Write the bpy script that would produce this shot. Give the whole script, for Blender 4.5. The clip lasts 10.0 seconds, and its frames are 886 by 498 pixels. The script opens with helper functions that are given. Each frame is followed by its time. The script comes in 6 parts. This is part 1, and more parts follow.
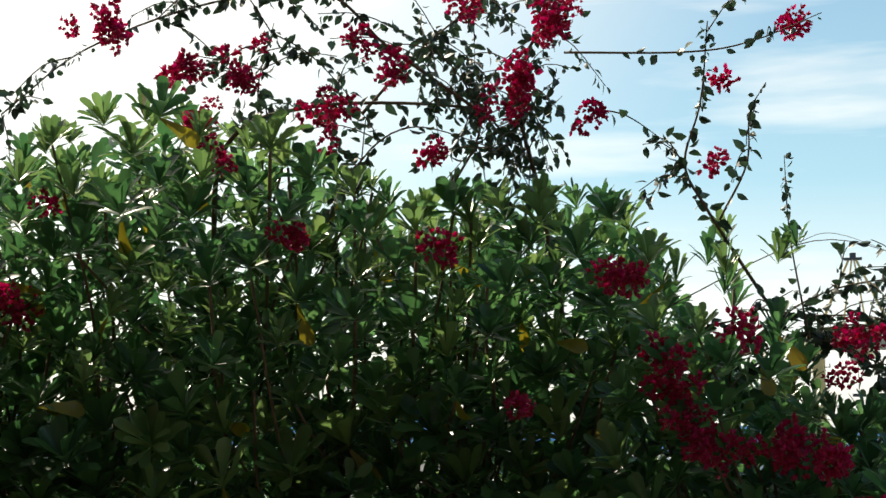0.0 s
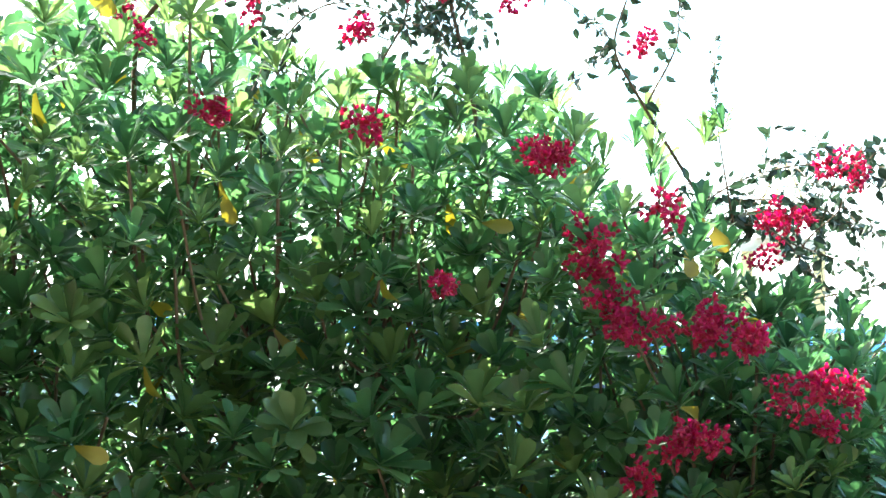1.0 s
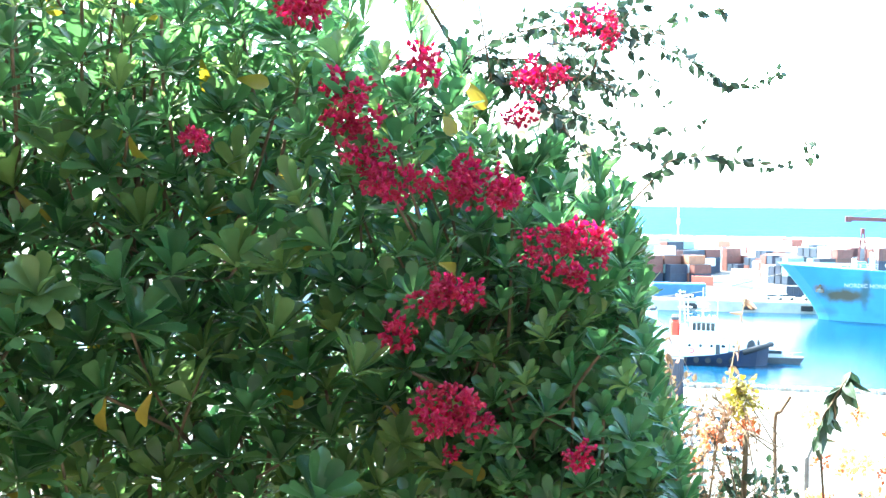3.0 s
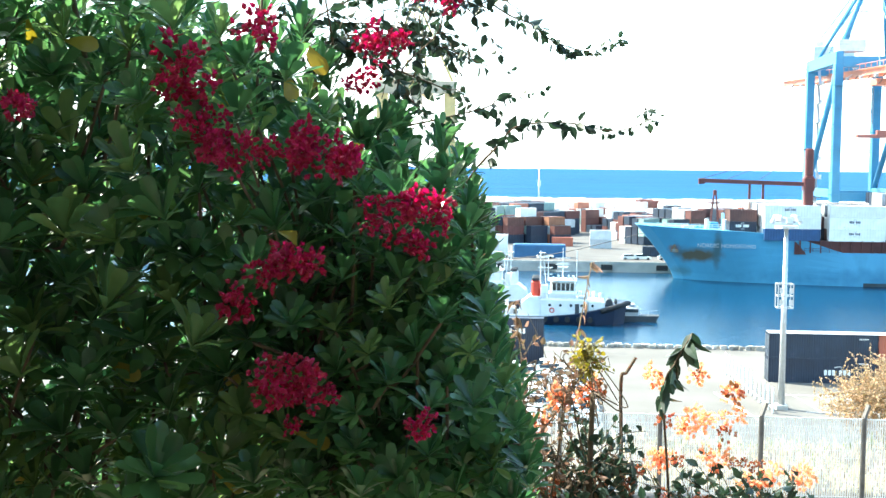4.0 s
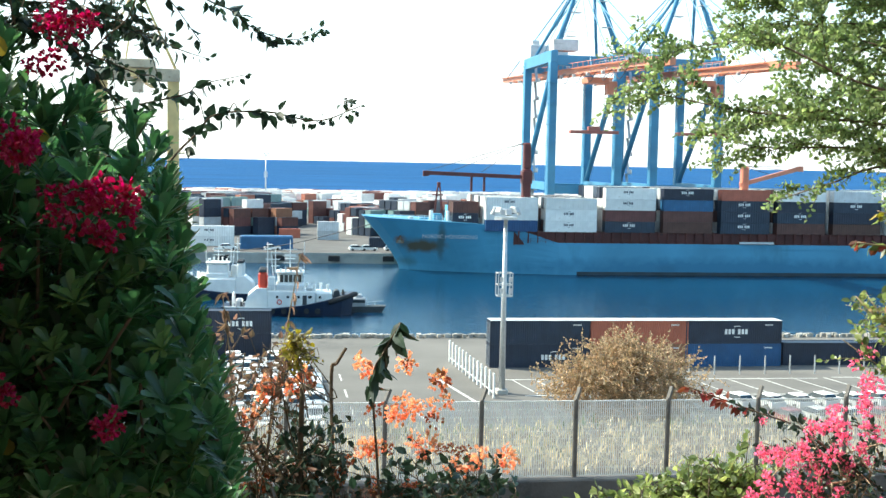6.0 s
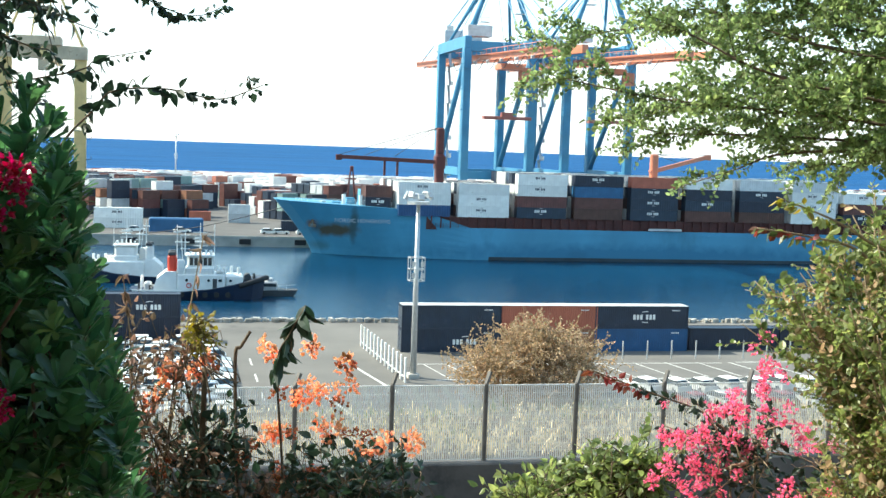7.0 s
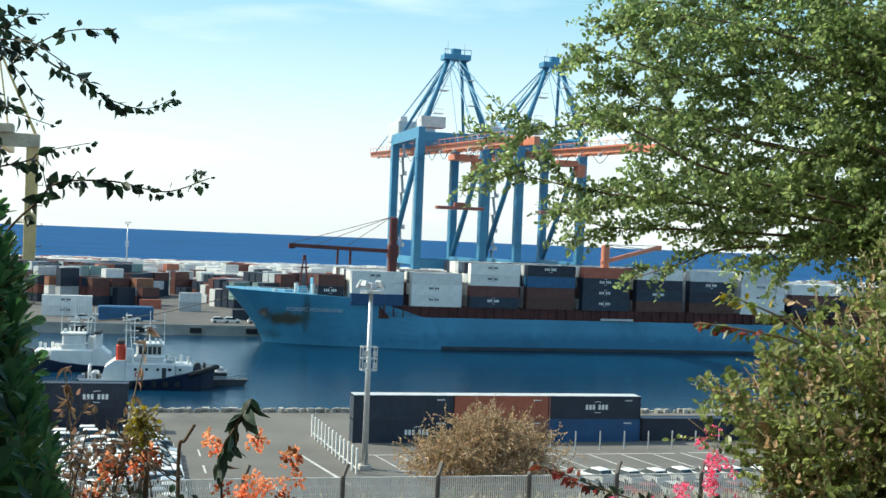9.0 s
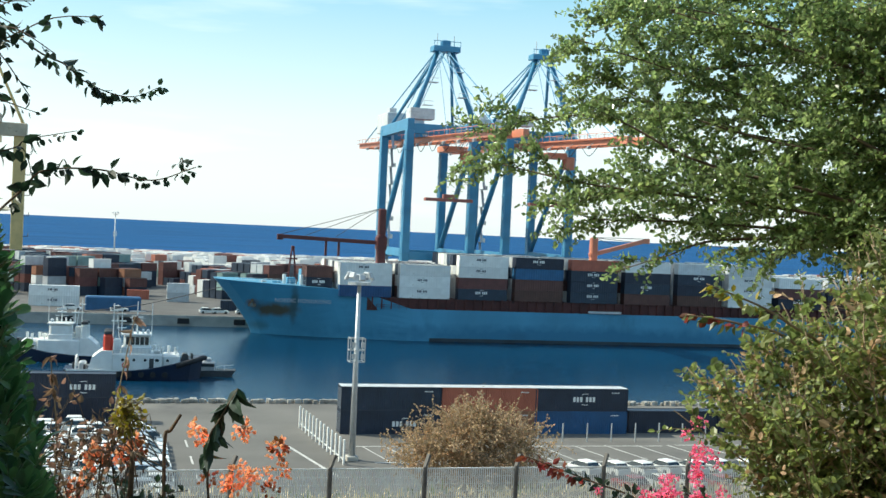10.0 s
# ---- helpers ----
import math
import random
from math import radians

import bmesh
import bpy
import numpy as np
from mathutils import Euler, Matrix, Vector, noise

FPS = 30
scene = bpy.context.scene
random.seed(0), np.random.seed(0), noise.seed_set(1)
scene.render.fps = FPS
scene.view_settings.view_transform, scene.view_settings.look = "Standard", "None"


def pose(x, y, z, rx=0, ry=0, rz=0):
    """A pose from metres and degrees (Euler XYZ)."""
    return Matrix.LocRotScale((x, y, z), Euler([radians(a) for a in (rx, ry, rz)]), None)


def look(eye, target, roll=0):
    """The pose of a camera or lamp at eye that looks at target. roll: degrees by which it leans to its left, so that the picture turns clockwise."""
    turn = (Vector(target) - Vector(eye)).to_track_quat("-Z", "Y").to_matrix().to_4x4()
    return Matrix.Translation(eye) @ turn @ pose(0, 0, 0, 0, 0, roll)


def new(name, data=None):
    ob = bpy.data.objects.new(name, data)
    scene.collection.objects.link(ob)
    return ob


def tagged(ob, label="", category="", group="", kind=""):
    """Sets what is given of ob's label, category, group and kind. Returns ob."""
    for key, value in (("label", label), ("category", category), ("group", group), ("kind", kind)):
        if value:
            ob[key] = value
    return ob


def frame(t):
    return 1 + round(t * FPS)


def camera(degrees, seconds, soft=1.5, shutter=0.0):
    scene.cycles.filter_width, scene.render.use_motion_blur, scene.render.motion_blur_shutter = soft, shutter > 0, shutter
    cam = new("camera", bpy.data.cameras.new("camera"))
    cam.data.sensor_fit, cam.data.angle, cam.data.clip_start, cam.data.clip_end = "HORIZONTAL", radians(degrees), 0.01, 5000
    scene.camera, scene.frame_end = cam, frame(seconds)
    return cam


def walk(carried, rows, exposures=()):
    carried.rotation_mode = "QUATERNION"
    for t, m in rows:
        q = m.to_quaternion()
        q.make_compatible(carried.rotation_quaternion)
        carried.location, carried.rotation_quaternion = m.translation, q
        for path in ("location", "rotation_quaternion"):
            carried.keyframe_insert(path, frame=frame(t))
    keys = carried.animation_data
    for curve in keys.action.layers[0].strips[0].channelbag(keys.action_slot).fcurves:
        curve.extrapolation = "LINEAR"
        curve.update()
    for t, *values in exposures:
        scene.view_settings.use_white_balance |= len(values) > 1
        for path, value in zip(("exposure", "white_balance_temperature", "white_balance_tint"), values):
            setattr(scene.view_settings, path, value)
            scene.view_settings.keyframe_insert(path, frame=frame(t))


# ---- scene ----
cam = camera(40.27, 10.0, soft=1.5)
# seconds, eye x, y, z, yaw, pitch, roll
PATH = [
    (0.0, -0.000, 0.000, 27.000, 24.40, 7.77, -0.92),
    (0.5, 0.004, 0.023, 26.975, 22.53, 5.54, -1.20),
    (1.0, 0.009, 0.040, 26.956, 21.30, 3.07, -1.13),
    (1.5, 0.005, 0.049, 26.930, 19.88, 1.19, -1.02),
    (2.0, 0.008, 0.062, 26.937, 17.32, -0.72, -1.06),
    (2.5, 0.021, 0.077, 26.901, 14.07, -1.59, -0.81),
    (4.0, 0.087, 0.130, 26.917, 4.35, -4.17, -0.56),
    (4.5, 0.101, 0.146, 26.914, 1.05, -4.45, -0.83),
    (5.0, 0.117, 0.151, 26.916, -1.73, -4.20, -0.75),
    (5.5, 0.137, 0.150, 26.914, -4.87, -4.43, -0.68),
    (6.0, 0.157, 0.158, 26.914, -8.50, -4.38, -1.17),
    (7.5, 0.189, 0.186, 26.905, -13.51, -5.17, -2.23),
    (8.0, 0.193, 0.187, 26.911, -14.28, -3.36, -2.21),
    (8.5, 0.199, 0.182, 26.916, -14.81, -1.75, -2.13),
    (9.0, 0.200, 0.179, 26.920, -14.81, -0.69, -2.33),
    (9.5, 0.202, 0.176, 26.919, -15.10, -0.99, -2.50),
    (10.0, 0.205, 0.182, 26.916, -15.35, -1.05, -2.64),
]
EXPOSURES = [(0.0, 0.35, 7300, 8), (0.5, 1.5, 6900, 4), (1.0, 3.0, 6400, 2), (1.5, 3.8, 6150, 2), (2.0, 4.0, 6050, 2), (2.5, 4.0, 6100, 2), (4.0, 2.2, 6400, 1), (4.5, 1.8, 6500, 1), (5.0, 1.55, 6500, 1), (5.5, 1.3, 6500, 1), (6.0, 1.18, 6500, 1), (7.5, 1.0, 6500, 1), (8.0, 0.8, 6500, 1), (8.5, 0.52, 6500, 0), (9.0, 0.4, 6500, 0), (10.0, 0.4, 6500, 0)]
walk(cam, [(t, pose(x, y, z, 90 + pitch, roll, yaw)) for t, x, y, z, yaw, pitch, roll in PATH], EXPOSURES)

# ---- light ----
SUN_FROM = Vector((-0.72, 0.36, 0.72)).normalized()
world = bpy.data.worlds.new("daylight")
scene.world = world
world.use_nodes = True
wn, wl = world.node_tree.nodes, world.node_tree.links
wn.clear()
w_out = wn.new("ShaderNodeOutputWorld")
w_bg = wn.new("ShaderNodeBackground")
w_sky = wn.new("ShaderNodeTexSky")
w_sky.sky_type = "NISHITA"
w_sky.sun_disc = False
w_sky.sun_elevation = math.asin(SUN_FROM.z)
w_sky.sun_rotation = math.atan2(SUN_FROM.x, SUN_FROM.y)
w_sky.dust_density = 1.5
w_co = wn.new("ShaderNodeTexCoord")
w_map = wn.new("ShaderNodeMapping")
w_map.inputs["Scale"].default_value = (1.6, 1.6, 11.0)
w_noise = wn.new("ShaderNodeTexNoise")
w_noise.inputs["Scale"].default_value = 2.2
w_noise.inputs["Detail"].default_value = 5.0
w_ramp = wn.new("ShaderNodeValToRGB")
w_ramp.color_ramp.elements[0].position, w_ramp.color_ramp.elements[1].position = 0.53, 0.82
w_ramp.color_ramp.elements[0].color = (0, 0, 0, 1)
w_ramp.color_ramp.elements[1].color = (0.75, 0.75, 0.75, 1)
w_sep = wn.new("ShaderNodeSeparateXYZ")
w_haze = wn.new("ShaderNodeValToRGB")
hz = w_haze.color_ramp
hz.elements[0].position, hz.elements[0].color = 0.0, (0.89, 0.94, 1.0, 1)
hz.elements[1].position, hz.elements[1].color = 1.0, (0.10, 0.24, 0.50, 1)
for at, c in ((0.08, (0.78, 0.90, 1.0)), (0.19, (0.30, 0.60, 0.78)), (0.42, (0.17, 0.38, 0.62))):
    e = hz.elements.new(at)
    e.color = (*c, 1)
w_gain = wn.new("ShaderNodeMixRGB")
w_gain.blend_type = "MULTIPLY"
w_gain.inputs[0].default_value = 1.0
w_gain.inputs[2].default_value = (6.6, 6.6, 6.6, 1)
w_part = wn.new("ShaderNodeMixRGB")
w_part.inputs[0].default_value = 0.30
w_mix = wn.new("ShaderNodeMixRGB")
w_mix.inputs[2].default_value = (6.6, 6.7, 6.9, 1)
wl.new(w_co.outputs["Generated"], w_map.inputs["Vector"])
wl.new(w_co.outputs["Generated"], w_sep.inputs[0])
wl.new(w_sep.outputs["Z"], w_haze.inputs[0])
wl.new(w_haze.outputs[0], w_gain.inputs[1])
wl.new(w_gain.outputs[0], w_part.inputs[1])
wl.new(w_sky.outputs[0], w_part.inputs[2])
wl.new(w_map.outputs[0], w_noise.inputs["Vector"])
wl.new(w_noise.outputs["Fac"], w_ramp.inputs[0])
wl.new(w_ramp.outputs[0], w_mix.inputs[0])
wl.new(w_part.outputs[0], w_mix.inputs[1])
w_dot = wn.new("ShaderNodeVectorMath")
w_dot.operation = "DOT_PRODUCT"
w_dot.inputs[1].default_value = SUN_FROM
w_near = wn.new("ShaderNodeMapRange")
w_near.interpolation_type = "SMOOTHSTEP"
w_near.inputs["From Min"].default_value, w_near.inputs["From Max"].default_value, w_near.inputs["To Max"].default_value = 0.60, 0.94, 0.8
w_glare = wn.new("ShaderNodeMixRGB")
w_glare.inputs[2].default_value = (7.6, 7.6, 7.4, 1)
wl.new(w_co.outputs["Generated"], w_dot.inputs[0])
wl.new(w_dot.outputs["Value"], w_near.inputs[0])
wl.new(w_near.outputs[0], w_glare.inputs[0])
wl.new(w_mix.outputs[0], w_glare.inputs[1])
wl.new(w_glare.outputs[0], w_bg.inputs[0])
wl.new(w_bg.outputs[0], w_out.inputs[0])
w_bg.inputs[1].default_value = 0.15

sun = new("sun", bpy.data.lights.new("sun", "SUN"))
sun.data.energy, sun.data.angle, sun.data.color = 4.2, radians(0.5), (1.0, 0.93, 0.82)
sun.matrix_world = look(SUN_FROM * 100, (0, 0, 0))


# ---- materials ----
def material(name, colour, rough=0.6, metal=0.0, vary=0.15, scale=3.0, bump=0.0, bump_scale=40.0, stain=None, stain_at=0.6,
             stain_scale=0.6, by_object=0.0, by_island=0.0, through_light=0.0, coat=0.0, stretch=None):
    m = bpy.data.materials.new(name)
    m.use_nodes = True
    n, l = m.node_tree.nodes, m.node_tree.links
    b = n["Principled BSDF"]
    b.inputs["Roughness"].default_value = rough
    b.inputs["Metallic"].default_value = metal
    b.inputs["Coat Weight"].default_value = coat
    co = n.new("ShaderNodeTexCoord")
    vec = co.outputs["Object"]
    if stretch:
        mp = n.new("ShaderNodeMapping")
        mp.inputs["Scale"].default_value = stretch
        l.new(vec, mp.inputs[0])
        vec = mp.outputs[0]
    no = n.new("ShaderNodeTexNoise")
    no.inputs["Scale"].default_value = scale
    no.inputs["Detail"].default_value = 6
    l.new(vec, no.inputs["Vector"])
    rp = n.new("ShaderNodeValToRGB")
    lo = [max(0, c * (1 - vary)) for c in colour]
    hi = [min(1, c * (1 + vary)) for c in colour]
    rp.color_ramp.elements[0].position, rp.color_ramp.elements[1].position = 0.3, 0.7
    rp.color_ramp.elements[0].color, rp.color_ramp.elements[1].color = (*lo, 1), (*hi, 1)
    l.new(no.outputs["Fac"], rp.inputs[0])
    col = rp.outputs[0]
    if stain:
        ns = n.new("ShaderNodeTexNoise")
        ns.inputs["Scale"].default_value = stain_scale
        ns.inputs["Detail"].default_value = 8
        ns.inputs["Roughness"].default_value = 0.65
        l.new(vec, ns.inputs["Vector"])
        sr = n.new("ShaderNodeValToRGB")
        sr.color_ramp.elements[0].position, sr.color_ramp.elements[1].position = stain_at, stain_at + 0.12
        l.new(ns.outputs["Fac"], sr.inputs[0])
        mx = n.new("ShaderNodeMixRGB")
        mx.inputs[2].default_value = (*stain, 1)
        l.new(sr.outputs[0], mx.inputs[0])
        l.new(col, mx.inputs[1])
        col = mx.outputs[0]
    if by_object or by_island:
        src = n.new("ShaderNodeObjectInfo" if by_object else "ShaderNodeNewGeometry")
        amount = by_object or by_island
        hv = n.new("ShaderNodeHueSaturation")
        mr = n.new("ShaderNodeMapRange")
        mr.inputs["To Min"].default_value, mr.inputs["To Max"].default_value = 1 - amount, 1 + amount
        l.new(src.outputs["Random" if by_object else "Random Per Island"], mr.inputs[0])
        l.new(mr.outputs[0], hv.inputs["Value"])
        mh = n.new("ShaderNodeMapRange")
        mh.inputs["To Min"].default_value, mh.inputs["To Max"].default_value = 0.5 + 0.05 * amount, 0.5 - 0.05 * amount
        l.new(src.outputs["Random" if by_object else "Random Per Island"], mh.inputs[0])
        l.new(mh.outputs[0], hv.inputs["Hue"])
        l.new(col, hv.inputs["Color"])
        col = hv.outputs[0]
    l.new(col, b.inputs["Base Color"])
    if bump:
        nb = n.new("ShaderNodeTexNoise")
        nb.inputs["Scale"].default_value = bump_scale
        nb.inputs["Detail"].default_value = 4
        l.new(vec, nb.inputs["Vector"])
        bp = n.new("ShaderNodeBump")
        bp.inputs["Strength"].default_value = bump
        bp.inputs["Distance"].default_value = 0.4 / bump_scale
        l.new(nb.outputs["Fac"], bp.inputs["Height"])
        l.new(bp.outputs[0], b.inputs["Normal"])
    if through_light:
        tr = n.new("ShaderNodeBsdfTranslucent")
        gain = n.new("ShaderNodeHueSaturation")
        gain.inputs["Value"].default_value = 1.9
        gain.inputs["Saturation"].default_value = 1.12
        l.new(col, gain.inputs["Color"])
        l.new(gain.outputs[0], tr.inputs[0])
        mix = n.new("ShaderNodeMixShader")
        mix.inputs[0].default_value = through_light
        l.new(b.outputs[0], mix.inputs[1])
        l.new(tr.outputs[0], mix.inputs[2])
        l.new(mix.outputs[0], n["Material Output"].inputs[0])
    return m


ASPHALT = material("asphalt", (0.140, 0.132, 0.118), 0.9, vary=0.25, scale=0.08, bump=0.3, bump_scale=30, stain=(0.075, 0.072, 0.07), stain_at=0.58, stain_scale=0.05)
CONCRETE = material("concrete", (0.42, 0.40, 0.36), 0.9, vary=0.2, scale=0.3, bump=0.4, bump_scale=12, stain=(0.2, 0.18, 0.15), stain_at=0.6, stain_scale=0.15)
QUAY = material("quay_concrete", (0.10, 0.096, 0.09), 0.9, vary=0.25, scale=0.12, bump=0.3, bump_scale=6, stain=(0.13, 0.12, 0.11), stain_at=0.56, stain_scale=0.12)
DARK_WALL = material("dark_wall_concrete", (0.11, 0.105, 0.10), 0.95, vary=0.3, scale=0.9, bump=0.5, bump_scale=14, stain=(0.05, 0.05, 0.05), stain_at=0.55)
ROCK = material("rock", (0.36, 0.34, 0.30), 0.95, vary=0.35, scale=0.7, bump=0.8, bump_scale=5, by_island=0.35)
LINE = material("white_line_paint", (0.50, 0.49, 0.46), 0.8, vary=0.2, scale=0.6, stain=(0.35, 0.33, 0.3), stain_at=0.62)
SOIL = material("dry_soil", (0.15, 0.115, 0.075), 0.95, vary=0.4, scale=1.2, bump=0.8, bump_scale=8, stain=(0.10, 0.10, 0.05), stain_at=0.55, stain_scale=0.5)
STRAW = material("dry_grass", (0.66, 0.57, 0.37), 0.8, vary=0.3, scale=1.5, by_island=0.35, through_light=0.3)
WEED = material("weed_green", (0.16, 0.20, 0.06), 0.7, vary=0.3, scale=1.5, by_island=0.35, through_light=0.3)
WHITE = material("white_paint", (0.78, 0.78, 0.75), 0.45, vary=0.08, scale=0.6, stain=(0.45, 0.36, 0.27), stain_at=0.66, stain_scale=0.5, by_object=0.08)
BROWN = material("brown_red_paint", (0.105, 0.042, 0.033), 0.55, vary=0.2, scale=0.6, stain=(0.12, 0.05, 0.035), stain_at=0.6, by_object=0.25)
NAVY = material("navy_paint", (0.016, 0.027, 0.050), 0.5, vary=0.2, scale=0.6, stain=(0.05, 0.05, 0.07), stain_at=0.64, by_object=0.25)
BLUE = material("blue_paint", (0.018, 0.09, 0.21), 0.5, vary=0.15, scale=0.6, stain=(0.10, 0.13, 0.18), stain_at=0.64, by_object=0.2)
ORANGE = material("orange_red_paint", (0.36, 0.11, 0.06), 0.5, vary=0.15, scale=0.5, stain=(0.28, 0.07, 0.04), stain_at=0.62, by_object=0.15)
GREY = material("grey_paint", (0.50, 0.52, 0.53), 0.5, vary=0.15, scale=0.6, stain=(0.3, 0.25, 0.2), stain_at=0.62, by_object=0.2)
GREEN_P = material("grey_green_paint", (0.22, 0.32, 0.30), 0.5, vary=0.15, scale=0.6, stain=(0.2, 0.18, 0.14), stain_at=0.62, by_object=0.2)
TERRA = material("terracotta_paint", (0.34, 0.14, 0.085), 0.6, vary=0.15, scale=0.6, stain=(0.25, 0.12, 0.08), stain_at=0.62, by_object=0.2)
HULL = material("hull_blue_paint", (0.075, 0.29, 0.45), 0.5, vary=0.12, scale=0.12, stain=(0.055, 0.22, 0.33), stain_at=0.57, stain_scale=0.06, stretch=(1, 1, 0.35))
RUST = material("rust_streak", (0.13, 0.085, 0.04), 0.9, vary=0.4, scale=0.8, stain=(0.07, 0.18, 0.24), stain_at=0.53, stain_scale=0.35, stretch=(1, 1, 0.5))
BOOT = material("boot_paint_dark", (0.035, 0.05, 0.06), 0.7, vary=0.3, scale=0.2)
COAMING = material("dark_red_steel", (0.10, 0.03, 0.025), 0.7, vary=0.3, scale=0.3, stain=(0.05, 0.02, 0.02), stain_at=0.55)
DERRICK = material("derrick_red_paint", (0.11, 0.024, 0.022), 0.5, vary=0.2, scale=0.5)
CRANE_BLUE = material("crane_blue_paint", (0.055, 0.235, 0.40), 0.5, vary=0.1, scale=0.3, stain=(0.10, 0.26, 0.42), stain_at=0.64, stain_scale=0.2)
CRANE_ORANGE = material("crane_orange_paint", (0.60, 0.22, 0.13), 0.5, vary=0.12, scale=0.3, stain=(0.4, 0.13, 0.07), stain_at=0.64)
CRANE_RED = material("crane_red_paint", (0.30, 0.11, 0.09), 0.6, vary=0.2, scale=0.4)
CRANE_TAN = material("crane_tan_paint", (0.44, 0.38, 0.28), 0.6, vary=0.2, scale=0.3, stain=(0.18, 0.14, 0.09), stain_at=0.58)
CRANE_YELLOW = material("crane_yellow_paint", (0.56, 0.42, 0.18), 0.5, vary=0.15, scale=0.3, stain=(0.4, 0.26, 0.09), stain_at=0.62)
STEEL = material("galvanised_steel", (0.52, 0.54, 0.55), 0.45, metal=0.6, vary=0.12, scale=2)
DARK = material("dark_steel", (0.045, 0.05, 0.055), 0.6, vary=0.3, scale=1.5)
RUBBER = material("rubber", (0.02, 0.02, 0.021), 0.8, vary=0.3, scale=3)
TUG_HULL = material("tug_hull_dark_blue", (0.012, 0.022, 0.05), 0.45, vary=0.2, scale=0.4, stain=(0.04, 0.04, 0.045), stain_at=0.62)
TUG_RED = material("tug_red_paint", (0.62, 0.06, 0.03), 0.5, vary=0.1)
GLASS = material("dark_window_glass", (0.02, 0.03, 0.035), 0.08, vary=0.2, coat=0.5)
FENCE_STEEL = material("weathered_fence_post", (0.11, 0.10, 0.09), 0.7, vary=0.35, scale=4, stain=(0.16, 0.09, 0.05), stain_at=0.6)
FENCE_WIRE = material("galvanised_wire", (0.78, 0.78, 0.75), 0.5, vary=0.1, scale=3)
LEAF = material("shrub_leaf", (0.062, 0.142, 0.057), 0.28, vary=0.3, scale=9, by_island=0.5, through_light=0.4)
# young leaves; the yellow-green of sunlit blades is put into the colour
LEAF_YOUNG_LIT = material("shrub_leaf_young_lit", (0.110, 0.180, 0.068), 0.25, vary=0.25, scale=9, by_island=0.4, through_light=0.45)
LEAF_OLD = material("shrub_leaf_yellow", (0.26, 0.22, 0.04), 0.4, vary=0.3, scale=9, by_island=0.3, through_light=0.3)
VINE_LEAF = material("vine_leaf", (0.026, 0.05, 0.03), 0.45, vary=0.3, scale=12, by_island=0.4, through_light=0.22)
BRACT_RED = material("bract_crimson", (0.31, 0.016, 0.055), 0.6, vary=0.25, scale=14, by_island=0.3, through_light=0.38)
BRACT_ORANGE = material("bract_orange", (0.74, 0.41, 0.25), 0.6, vary=0.25, scale=14, by_island=0.3, through_light=0.38)
BRACT_FADED = material("bract_faded", (0.34, 0.13, 0.07), 0.75, vary=0.35, scale=14, by_island=0.4, through_light=0.3)
BRACT_PINK = material("bract_pink", (0.70, 0.22, 0.33), 0.6, vary=0.3, scale=14, by_island=0.4, through_light=0.48)
TREE_LEAF = material("small_tree_leaf", (0.19, 0.25, 0.11), 0.22, vary=0.3, scale=12, by_island=0.5, through_light=0.55)
BUSH_LEAF = material("olive_bush_leaf", (0.185, 0.225, 0.085), 0.4, vary=0.35, scale=12, by_island=0.5, through_light=0.45)
RED_TIP = material("reddish_leaf", (0.22, 0.06, 0.045), 0.5, vary=0.3, scale=12, by_island=0.4, through_light=0.3)
DRY_LEAF = material("dry_brown_leaf", (0.19, 0.125, 0.085), 0.8, vary=0.35, scale=10, by_island=0.4, through_light=0.3)
DRY_BUSH = material("dry_bush_leaf", (0.40, 0.29, 0.17), 0.8, vary=0.35, scale=3, by_island=0.4, through_light=0.25)
BARK = material("bark", (0.12, 0.085, 0.055), 0.9, vary=0.35, scale=25, bump=0.6, bump_scale=60)
TWIG = material("pale_twig", (0.34, 0.26, 0.17), 0.9, vary=0.3, scale=25, bump=0.4, bump_scale=60)

SEA = bpy.data.materials.new("sea_water")
SEA.use_nodes = True
sn, sl = SEA.node_tree.nodes, SEA.node_tree.links
sb = sn["Principled BSDF"]
sb.inputs["Base Color"].default_value = (0.006, 0.045, 0.095, 1)
sb.inputs["Roughness"].default_value = 0.16
sb.inputs["IOR"].default_value = 1.33
sb.inputs["Specular IOR Level"].default_value = 0.22
s_co = sn.new("ShaderNodeTexCoord")
s_n1 = sn.new("ShaderNodeTexNoise")
s_n1.inputs["Scale"].default_value = 0.9
s_n1.inputs["Detail"].default_value = 5
s_bp = sn.new("ShaderNodeBump")
s_bp.inputs["Strength"].default_value = 0.5
s_bp.inputs["Distance"].default_value = 0.25
s_n2 = sn.new("ShaderNodeTexNoise")
s_n2.inputs["Scale"].default_value = 0.012
s_n2.inputs["Detail"].default_value = 6
s_rp = sn.new("ShaderNodeValToRGB")
s_rp.color_ramp.elements[0].position, s_rp.color_ramp.elements[1].position = 0.35, 0.68
s_rp.color_ramp.elements[0].color, s_rp.color_ramp.elements[1].color = (0.003, 0.026, 0.060, 1), (0.005, 0.042, 0.092, 1)
sl.new(s_co.outputs["Object"], s_n1.inputs["Vector"])
sl.new(s_co.outputs["Object"], s_n2.inputs["Vector"])
sl.new(s_n2.outputs["Fac"], s_rp.inputs[0])
sl.new(s_rp.outputs[0], sb.inputs["Base Color"])
sl.new(s_n1.outputs["Fac"], s_bp.inputs["Height"])
sl.new(s_bp.outputs[0], sb.inputs["Normal"])


